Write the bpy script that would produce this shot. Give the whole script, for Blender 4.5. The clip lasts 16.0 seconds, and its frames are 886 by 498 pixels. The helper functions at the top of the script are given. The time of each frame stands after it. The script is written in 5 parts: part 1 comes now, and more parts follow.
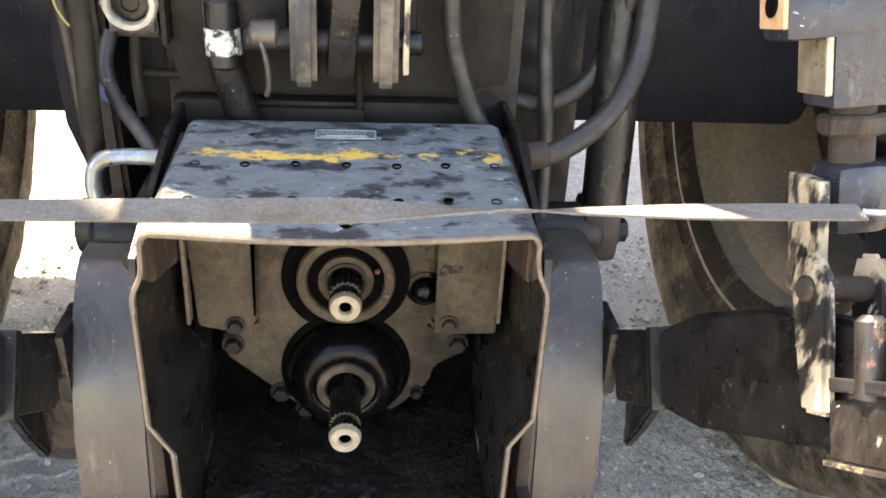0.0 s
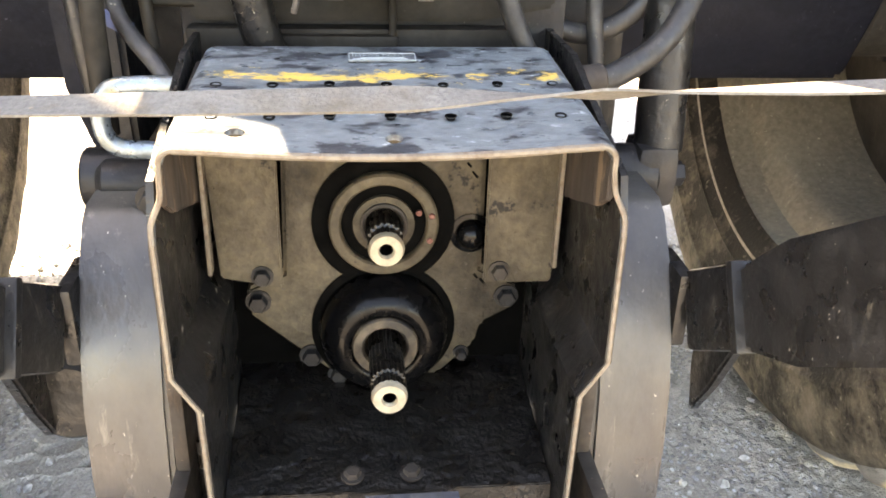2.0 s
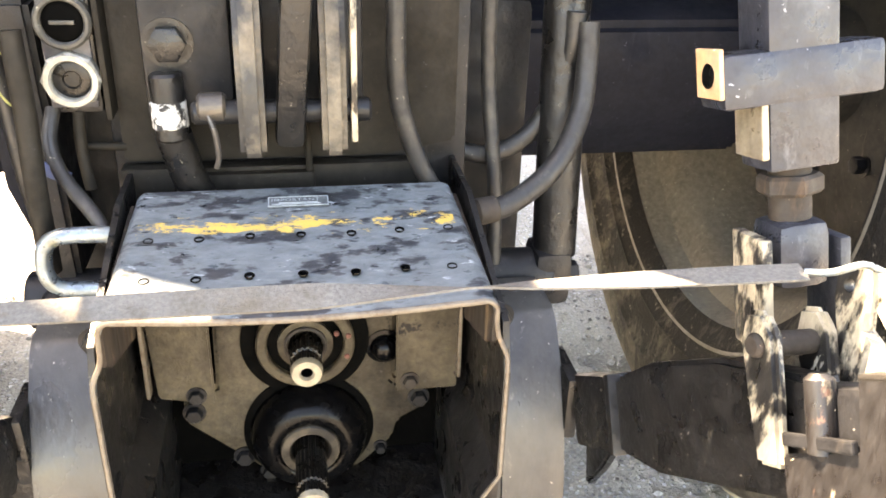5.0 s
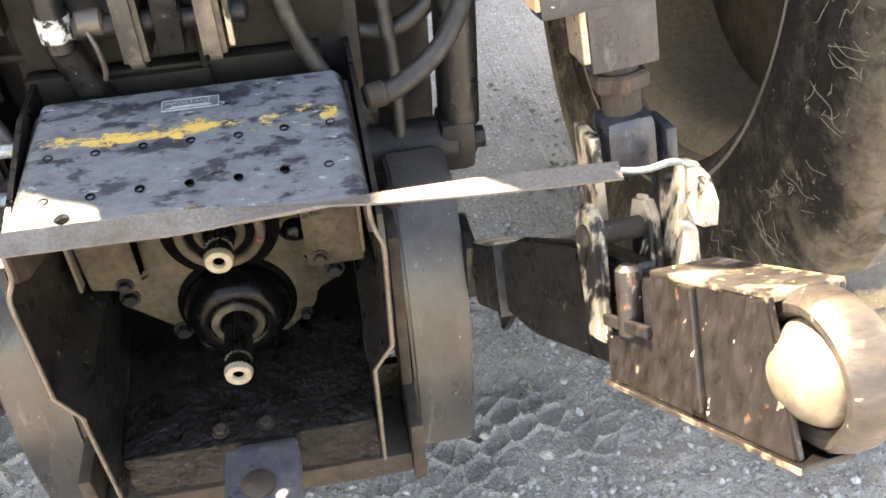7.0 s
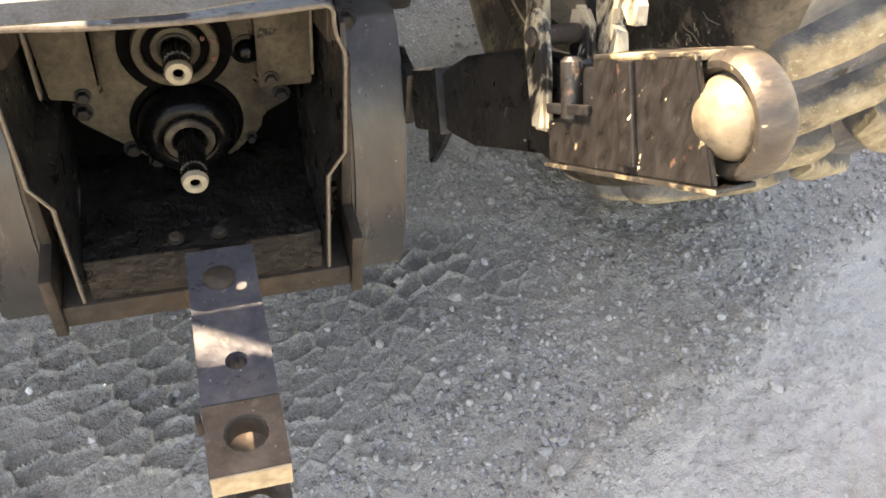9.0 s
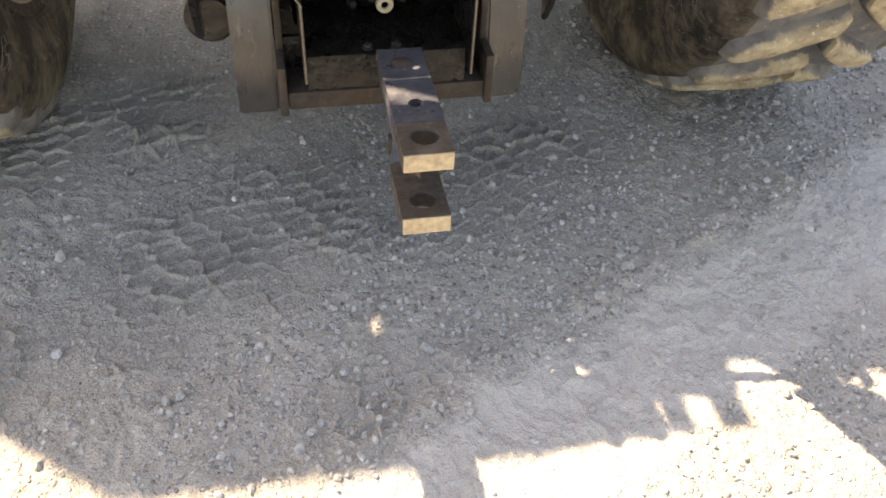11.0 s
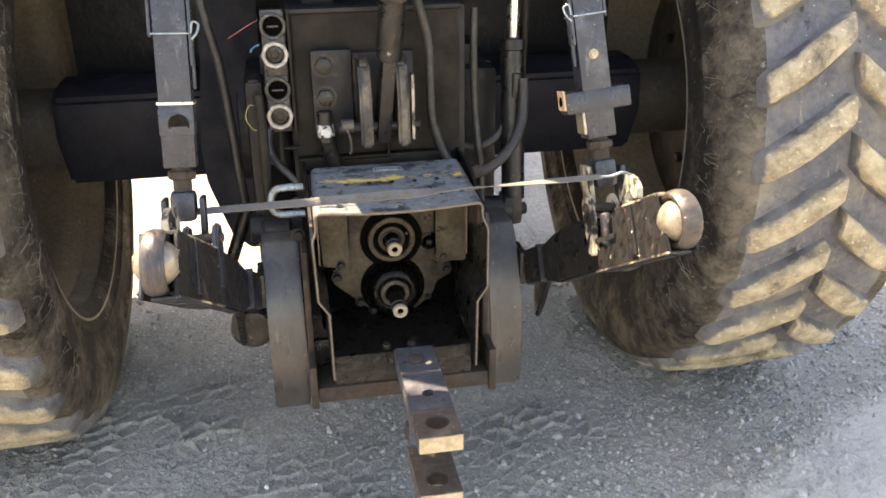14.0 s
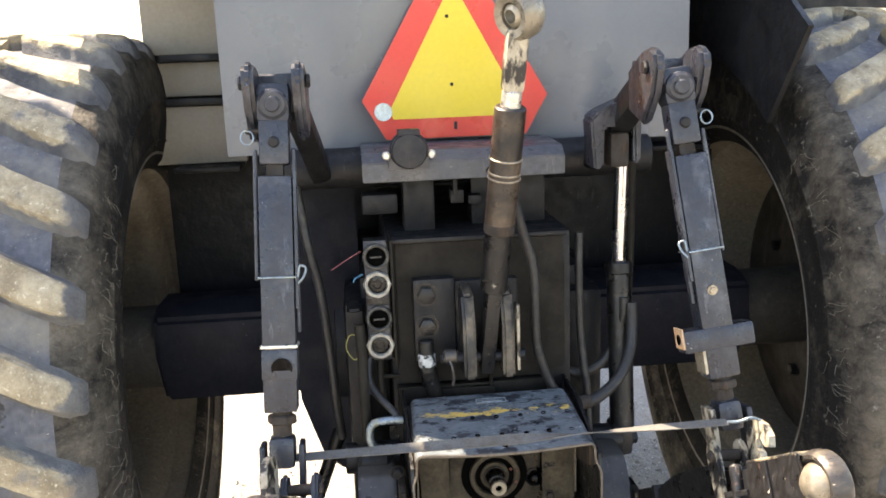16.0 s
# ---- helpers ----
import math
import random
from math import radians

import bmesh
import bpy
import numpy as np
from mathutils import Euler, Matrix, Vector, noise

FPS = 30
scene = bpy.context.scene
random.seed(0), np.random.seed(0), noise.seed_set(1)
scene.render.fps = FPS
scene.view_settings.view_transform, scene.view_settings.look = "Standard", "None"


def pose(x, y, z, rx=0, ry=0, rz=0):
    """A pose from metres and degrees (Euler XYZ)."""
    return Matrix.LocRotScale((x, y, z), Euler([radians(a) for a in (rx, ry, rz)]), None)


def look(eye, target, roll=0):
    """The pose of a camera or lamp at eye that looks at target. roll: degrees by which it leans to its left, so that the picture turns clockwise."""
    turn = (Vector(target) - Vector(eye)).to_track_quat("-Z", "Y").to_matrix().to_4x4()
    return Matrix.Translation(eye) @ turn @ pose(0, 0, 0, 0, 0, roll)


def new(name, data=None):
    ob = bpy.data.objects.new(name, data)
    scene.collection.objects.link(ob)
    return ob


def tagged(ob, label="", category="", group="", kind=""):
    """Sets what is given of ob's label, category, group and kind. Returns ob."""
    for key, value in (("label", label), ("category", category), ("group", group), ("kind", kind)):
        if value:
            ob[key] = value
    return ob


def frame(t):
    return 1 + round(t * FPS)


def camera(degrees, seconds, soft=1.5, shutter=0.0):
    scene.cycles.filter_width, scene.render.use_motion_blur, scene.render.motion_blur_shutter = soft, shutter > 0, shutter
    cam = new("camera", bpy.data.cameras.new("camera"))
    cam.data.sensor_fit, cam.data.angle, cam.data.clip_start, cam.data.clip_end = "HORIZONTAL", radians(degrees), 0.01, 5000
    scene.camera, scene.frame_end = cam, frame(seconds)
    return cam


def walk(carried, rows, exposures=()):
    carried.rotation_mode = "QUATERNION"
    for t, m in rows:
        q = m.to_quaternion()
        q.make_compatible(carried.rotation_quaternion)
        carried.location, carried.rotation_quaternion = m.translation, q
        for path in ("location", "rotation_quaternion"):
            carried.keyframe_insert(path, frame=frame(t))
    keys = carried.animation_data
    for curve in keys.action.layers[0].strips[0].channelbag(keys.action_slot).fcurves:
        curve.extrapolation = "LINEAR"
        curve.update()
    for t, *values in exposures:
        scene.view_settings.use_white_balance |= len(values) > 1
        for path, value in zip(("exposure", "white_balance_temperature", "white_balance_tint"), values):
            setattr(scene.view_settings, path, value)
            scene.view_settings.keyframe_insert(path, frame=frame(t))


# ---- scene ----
cam = camera(53.60, 16.0, soft=1.7)
PATH = [
    (0, (0.0097, -0.7147, 1.1448), (0.2092, 1.0545, 0.2338), 3.13),
    (0.2, (-0.0057, -0.682, 1.096), (0.2204, 1.0699, 0.158), 3.07),
    (0.5, (-0.0323, -0.6643, 1.0498), (0.2232, 1.0967, 0.1368), 2.36),
    (1, (-0.0369, -0.6592, 1.0429), (0.2467, 1.132, 0.1996), 2.66),
    (1.5, (-0.0251, -0.6521, 1.0416), (0.2218, 1.147, 0.2034), 2.09),
    (2, (-0.0339, -0.6575, 1.029), (0.1787, 1.1284, 0.1542), 1.79),
    (2.5, (-0.0317, -0.6559, 1.0412), (0.2177, 1.1341, 0.1846), 2.69),
    (3, (-0.0483, -0.6525, 1.0531), (0.1921, 1.1537, 0.2286), 3.55),
    (3.5, (-0.0314, -0.6479, 1.0411), (0.2142, 1.1436, 0.1866), 3.37),
    (4, (-0.0229, -0.65, 1.0425), (0.2194, 1.138, 0.1797), 2.57),
    (4.5, (-0.015, -0.6655, 1.0826), (0.2306, 1.1114, 0.1982), 2.45),
    (4.7, (-0.0093, -0.6866, 1.1311), (0.2962, 1.0867, 0.258), 2.79),
    (6.8, (0.1137, -0.7277, 1.3136), (0.3279, 0.8339, 0.0824), -3.09),
    (7, (0.1387, -0.7326, 1.3047), (0.3667, 0.7989, 0.0388), -3.06),
    (7.5, (0.1566, -0.7337, 1.3014), (0.412, 0.7365, -0.0302), -2.39),
    (8, (0.1683, -0.7369, 1.2699), (0.4551, 0.5989, -0.1908), -0.27),
    (8.5, (0.1473, -0.7784, 1.2549), (0.5034, 0.5033, -0.2387), 2.03),
    (9, (0.0197, -0.8775, 1.2842), (0.504, 0.4691, -0.113), 5.61),
    (9.5, (0.0153, -1.0499, 1.2982), (0.2202, 0.37, -0.0953), 0.78),
    (10, (-0.0605, -1.2225, 1.3212), (0.236, 0.2271, -0.0244), 2.60),
    (10.2, (-0.1316, -1.2806, 1.3063), (0.207, 0.1483, -0.0515), 3.57),
    (12.5, (-0.2218, -1.6405, 1.3611), (0.0631, -0.0846, 0.1372), 1.09),
    (13, (-0.1966, -1.6329, 1.3948), (0.1137, -0.0064, 0.2731), 0.52),
    (13.5, (-0.2042, -1.6485, 1.433), (0.1493, 0.0814, 0.4935), 0.24),
    (14, (-0.2171, -1.6771, 1.4511), (0.1173, 0.1208, 0.6413), -0.55),
    (14.5, (-0.2339, -1.6932, 1.4514), (0.075, 0.1343, 0.6997), -0.82),
    (15, (-0.2705, -1.6869, 1.4337), (0.0086, 0.148, 0.6888), 0.09),
    (15.5, (-0.3041, -1.6695, 1.4773), (-0.1005, 0.2182, 0.8485), -0.60),
    (15.8, (-0.3191, -1.5889, 1.5355), (-0.0893, 0.323, 0.9955), -1.55),
    (16, (-0.2506, -1.5512, 1.5595), (-0.0661, 0.3883, 1.1077), -2.10),
]
# the clip's own exposure: stops, kelvin and tint
EXPOSURES = [(0.0, 3.3, 9200, 18), (0.5, 3.9, 10000, 18), (1.5, 4.0, 10000, 18), (4.5, 4.0, 10100, 18), (7.0, 3.35, 9800, 18), (7.5, 3.25, 9800, 18), (8.5, 2.85, 10200, 18), (9.5, 2.7, 10600, 18), (10.2, 2.52, 10300, 18), (12.5, 1.72, 9600, 18), (13.0, 1.7, 9500, 18), (13.5, 2.3, 9500, 18), (14.0, 2.66, 9400, 18), (15.0, 2.73, 9000, 17), (15.5, 2.64, 8500, 16), (16.0, 2.38, 8100, 15)]
walk(cam, [(t, look(eye, target, roll)) for t, eye, target, roll in PATH], exposures=EXPOSURES)

# ---- light: a high sun from ahead and from the left, and the open sky ----
SUN_TO = Vector((-0.5, 0.4, 1.0)).normalized()
world = bpy.data.worlds.new("sky")
scene.world = world
world.use_nodes = True
wn = world.node_tree.nodes
sky = wn.new("ShaderNodeTexSky")
sky.sky_type = "NISHITA"
sky.sun_disc = False
sky.sun_elevation = math.asin(SUN_TO.z)
sky.sun_rotation = math.atan2(SUN_TO.x, SUN_TO.y)
world.node_tree.links.new(sky.outputs[0], wn["Background"].inputs[0])
wn["Background"].inputs[1].default_value = 0.15
sun_data = bpy.data.lights.new("sun", "SUN")
sun_data.energy, sun_data.angle, sun_data.color = 5.0, radians(0.5), (1.0, 0.95, 0.86)
sun = new("sun", sun_data)
sun.matrix_world = look(SUN_TO * 20, (0, 0, 0))


# ---- materials ----
def mat(name, base, dust=None, amount=0.0, scale=6.0, rough=0.6, metal=0.0, bump=0.15, fine=90.0, spots=None, spot_at=0.7, spot_scale=30.0, vary=0.25, spec=0.5, sharp=0.33, stretch=(1, 1, 1), grime=0.5):
    """A base colour that varies a little, a second colour over it in broad and fine patches, and chips or flecks of a third."""
    m = bpy.data.materials.new(name)
    m.use_nodes = True
    nt = m.node_tree
    n, l = nt.nodes, nt.links
    b = n["Principled BSDF"]
    mp = n.new("ShaderNodeMapping")
    mp.inputs["Scale"].default_value = stretch
    l.new(n.new("ShaderNodeTexCoord").outputs["Object"], mp.inputs[0])
    co = mp.outputs[0]

    def tex(s, detail=6.0, r=0.6):
        t = n.new("ShaderNodeTexNoise")
        t.inputs["Scale"].default_value, t.inputs["Detail"].default_value, t.inputs["Roughness"].default_value = s, detail, r
        l.new(co, t.inputs["Vector"])
        return t.outputs[0]

    def ramp(x, a, z):
        r = n.new("ShaderNodeMapRange")
        r.inputs["From Min"].default_value, r.inputs["From Max"].default_value = a, z
        l.new(x, r.inputs["Value"])
        return r.outputs[0]

    def mix(f, a, c):
        x = n.new("ShaderNodeMix")
        x.data_type = "RGBA"
        l.new(f, x.inputs[0])
        for s, v in ((6, a), (7, c)):
            if isinstance(v, tuple):
                x.inputs[s].default_value = (*v, 1)
            else:
                l.new(v, x.inputs[s])
        return x.outputs[2]

    dark = tuple(v * (1 - vary) for v in base)
    light = tuple(min(1, v * (1 + vary)) for v in base)
    col = mix(ramp(tex(fine, 4), 0.3, 0.7), dark, light)
    broad = tex(scale, 8, 0.65)
    if dust:
        col = mix(ramp(broad, 0.885 - 0.5 * amount - sharp / 2, 0.885 - 0.5 * amount + sharp / 2), col, dust)
    if dust and grime:
        # runs of dirt down the surface, and fine flecks
        run = n.new("ShaderNodeMapping")
        run.inputs["Scale"].default_value = (1, 1, 0.16)
        l.new(co, run.inputs[0])
        rt = n.new("ShaderNodeTexNoise")
        rt.inputs["Scale"].default_value, rt.inputs["Detail"].default_value, rt.inputs["Roughness"].default_value = 55, 6, 0.7
        l.new(run.outputs[0], rt.inputs["Vector"])
        col = mix(ramp(rt.outputs[0], 0.66 - 0.12 * grime, 0.86 - 0.12 * grime), col, tuple(min(1, v * 1.5) for v in dust))
        col = mix(ramp(tex(150, 3), 0.70, 0.74), col, tuple(min(1, v * 2.6 + 0.02) for v in dust))
    if spots:
        col = mix(ramp(tex(spot_scale, 5, 0.7), spot_at, spot_at + 0.04), col, spots)
    l.new(col, b.inputs["Base Color"])
    rr = n.new("ShaderNodeMapRange")
    rr.inputs["To Min"].default_value, rr.inputs["To Max"].default_value = max(0.05, rough - 0.15), min(1, rough + 0.2)
    rr.inputs["From Min"].default_value, rr.inputs["From Max"].default_value = 0.35, 0.65
    l.new(tex(scale * 2.3, 6), rr.inputs["Value"])
    l.new(rr.outputs[0], b.inputs["Roughness"])
    b.inputs["Metallic"].default_value = metal
    b.inputs["Specular IOR Level"].default_value = spec
    bp = n.new("ShaderNodeBump")
    bp.inputs["Strength"].default_value, bp.inputs["Distance"].default_value = bump, 0.004
    l.new(tex(fine, 6), bp.inputs["Height"])
    if bump > 0.1:
        bp2 = n.new("ShaderNodeBump")
        bp2.inputs["Strength"].default_value, bp2.inputs["Distance"].default_value = min(1, bump * 1.2), 0.008
        l.new(tex(fine * 0.22, 4), bp2.inputs["Height"])
        l.new(bp2.outputs[0], bp.inputs["Normal"])
    l.new(bp.outputs[0], b.inputs["Normal"])
    return m


BLACK = mat("black_paint", (0.0075, 0.0072, 0.0072), (0.075, 0.066, 0.052), 0.30, 12, 0.34, bump=0.35, grime=0.35, spec=0.4, sharp=0.2, spots=(0.27, 0.24, 0.19), spot_at=0.665, spot_scale=34)
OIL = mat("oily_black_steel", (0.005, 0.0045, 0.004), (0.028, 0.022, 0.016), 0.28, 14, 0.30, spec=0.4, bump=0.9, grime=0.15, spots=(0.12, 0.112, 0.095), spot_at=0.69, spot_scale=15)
BLUEBLACK = mat("worn_blue_black_paint", (0.018, 0.020, 0.027), (0.095, 0.097, 0.106), 0.44, 13, 0.36, bump=0.25, spots=(0.28, 0.24, 0.18), spot_at=0.69, spot_scale=34, sharp=0.25)
BRACKET = mat("worn_black_bracket", (0.020, 0.020, 0.022), (0.125, 0.117, 0.098), 0.54, 4, 0.36, bump=0.15, spec=0.5, spots=(0.32, 0.25, 0.16), spot_at=0.71, spot_scale=30, stretch=(1, 1, 0.5), sharp=0.5)
AXLE = mat("axle_black_paint", (0.008, 0.009, 0.014), (0.020, 0.020, 0.026), 0.4, 5, 0.6, spec=0.2, spots=(0.10, 0.09, 0.075), spot_at=0.73)
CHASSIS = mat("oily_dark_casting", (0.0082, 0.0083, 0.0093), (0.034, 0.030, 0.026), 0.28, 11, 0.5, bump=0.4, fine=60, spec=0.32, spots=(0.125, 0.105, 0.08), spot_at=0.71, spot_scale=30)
CASTING = mat("dusty_grey_casting", (0.066, 0.054, 0.036), (0.013, 0.010, 0.0075), 0.66, 12, 0.6, bump=0.4, fine=120, spec=0.22, spots=(0.010, 0.008, 0.007), spot_at=0.61, spot_scale=26, sharp=0.26)
PANEL = mat("dusty_olive_panel", (0.0155, 0.013, 0.0095), (0.005, 0.0045, 0.004), 0.55, 8, 0.65, spec=0.2, spots=(0.055, 0.042, 0.026), spot_at=0.67, spot_scale=24)
RUBBERBLACK = mat("black_rubber", (0.0022, 0.0022, 0.0024), (0.006, 0.005, 0.0045), 0.12, 20, 0.20, bump=0.04, grime=0, spec=0.14)
# near-black for greasy seals, and for shade painted into gaps and bores
GROOVE = mat("black_grease_and_gap_shade", (0.0016, 0.0016, 0.0015), (0.007, 0.0055, 0.004), 0.2, 20, 0.8, spec=0.03, grime=0)
HOSE = mat("hydraulic_hose_rubber", (0.016, 0.0155, 0.015), (0.065, 0.057, 0.044), 0.36, 25, 0.5, bump=0.2)
STEEL = mat("worn_bright_steel", (0.62, 0.58, 0.50), (0.36, 0.27, 0.17), 0.35, 30, 0.35, metal=0.75, bump=0.1)
CHROME = mat("chrome_rod", (0.80, 0.80, 0.80), None, 0, 5, 0.12, metal=1.0, bump=0.0, vary=0.03)
RUST = mat("rusty_steel", (0.020, 0.015, 0.011), (0.060, 0.036, 0.021), 0.45, 15, 0.75, spots=(0.40, 0.15, 0.03), spot_at=0.71, spot_scale=22)
FLAP = mat("rust_streaked_flap", (0.020, 0.014, 0.010), (0.060, 0.038, 0.023), 0.5, 24, 0.8, spots=(0.11, 0.075, 0.045), spot_at=0.60, spot_scale=34, stretch=(1, 1, 0.22))
ZINC = mat("zinc_plated_rod", (0.20, 0.245, 0.275), (0.27, 0.24, 0.13), 0.42, 40, 0.35, metal=0.7, bump=0.05)
WORN = mat("worn_shield_paint", (0.105, 0.122, 0.130), (0.026, 0.029, 0.034), 0.68, 34, 0.40, bump=0.25, spots=(0.31, 0.34, 0.35), spot_at=0.635, spot_scale=60, sharp=0.05, stretch=(0.6, 1.2, 1))
DRAWBAR = mat("worn_shade_blue_steel", (0.060, 0.063, 0.076), (0.15, 0.145, 0.135), 0.42, 18, 0.42, metal=0.3, spots=(0.2, 0.10, 0.05), spot_at=0.72)
BALL = mat("yellowed_bare_steel", (0.34, 0.29, 0.215), (0.13, 0.095, 0.06), 0.45, 30, 0.42, metal=0.55, bump=0.25, spots=(0.6, 0.55, 0.42), spot_at=0.66, spot_scale=40)
SLEEVETOP = mat("worn_sleeve_top", (0.02, 0.018, 0.016), (0.33, 0.27, 0.175), 0.72, 18, 0.5, bump=0.3, sharp=0.12)
SLEEVE = mat("chipped_sleeve_paint", (0.010, 0.009, 0.009), (0.34, 0.29, 0.21), 0.36, 40, 0.4, bump=0.35, spots=(0.075, 0.040, 0.028), spot_at=0.63, spot_scale=44, sharp=0.06, stretch=(1, 1, 0.45), grime=0.05)
EDGE = mat("bare_steel_edge", (0.19, 0.165, 0.13), (0.06, 0.038, 0.024), 0.70, 90, 0.55, metal=0.3, sharp=0.4)

TREAD = mat("dusty_tread_floor", (0.085, 0.088, 0.10), (0.21, 0.185, 0.14), 0.55, 7, 0.85, bump=0.5, fine=60, spots=(0.035, 0.033, 0.03), spot_at=0.63, spot_scale=9)


LIP = mat("bare_rim_edge", (0.17, 0.155, 0.13), (0.09, 0.08, 0.064), 0.5, 9, 0.6)
CHEEK = mat("tan_greasy_casting", (0.10, 0.08, 0.055), (0.008, 0.007, 0.006), 0.80, 13, 0.45, bump=0.3, sharp=0.14)
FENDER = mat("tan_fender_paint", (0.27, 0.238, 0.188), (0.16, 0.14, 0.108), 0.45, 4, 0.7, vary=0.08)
RINGSTEEL = mat("rubbed_blue_brown_steel", (0.060, 0.054, 0.050), (0.18, 0.145, 0.10), 0.52, 24, 0.4, metal=0.5, bump=0.25, stretch=(0.4, 1, 1), spots=(0.06, 0.062, 0.08), spot_at=0.62, spot_scale=24)
PALEBALL = mat("pale_worn_steel", (0.21, 0.18, 0.135), (0.13, 0.10, 0.066), 0.42, 25, 0.35, metal=0.4, bump=0.12, spots=(0.07, 0.05, 0.03), spot_at=0.68)
CREAMCHIP = mat("cream_worn_and_sunlit_steel", (0.36, 0.31, 0.225), (0.012, 0.011, 0.010), 0.76, 36, 0.42, bump=0.3, sharp=0.08, stretch=(1, 1, 0.4), grime=0, spots=(0.50, 0.45, 0.35), spot_at=0.68, spot_scale=36)
RINGDARK = mat("dark_rubbed_steel", (0.035, 0.034, 0.038), (0.13, 0.10, 0.068), 0.52, 26, 0.4, metal=0.4, bump=0.25, stretch=(2.5, 1, 0.3), sharp=0.3)
PRIMER = mat("orange_primer_on_steel", (0.42, 0.25, 0.13), (0.30, 0.26, 0.20), 0.45, 30, 0.6)
SHAFTEND = mat("pale_machined_steel", (0.27, 0.235, 0.175), (0.17, 0.135, 0.09), 0.4, 60, 0.55, metal=0.15, spec=0.3, bump=0.05, grime=0)
OILYSHAFT = mat("oily_black_shaft", (0.005, 0.0045, 0.004), (0.020, 0.016, 0.012), 0.3, 30, 0.3, spec=0.4, bump=0.2, grime=0)
RIM = mat("dusty_rim", (0.115, 0.092, 0.064), (0.20, 0.165, 0.115), 0.42, 5, 0.65)
# paler copy of the rim paint: bounced ground light put into the colour
BOUNCERIM = mat("bounce_bright_rim", (0.20, 0.17, 0.125), (0.30, 0.26, 0.19), 0.42, 5, 0.6)
DARKRIM = mat("dark_wheel_disc", (0.03, 0.026, 0.02), (0.085, 0.07, 0.052), 0.4, 5, 0.7)
GREY = mat("grey_tank_paint", (0.115, 0.123, 0.135), (0.165, 0.160, 0.146), 0.45, 1.6, 0.32, bump=0.03, grime=0, vary=0.05, sharp=0.5)
SHELF = mat("blue_grey_shelf_paint", (0.06, 0.063, 0.072), (0.12, 0.115, 0.11), 0.45, 9, 0.4, bump=0.1, spots=(0.03, 0.02, 0.015), spot_at=0.66)
TUBE = mat("rust_streaked_tube", (0.075, 0.050, 0.032), (0.010, 0.008, 0.007), 0.80, 14, 0.4, bump=0.25, sharp=0.2, spots=(0.24, 0.17, 0.11), spot_at=0.66, spot_scale=30)
STRAP = mat("grey_webbing", (0.105, 0.10, 0.09), (0.065, 0.05, 0.032), 0.45, 18, 0.8, bump=0.3, fine=300)


# ---- tyre rubber and mud, laid out by the distance from the axle ----
YC, ZC = 0.76, 0.80


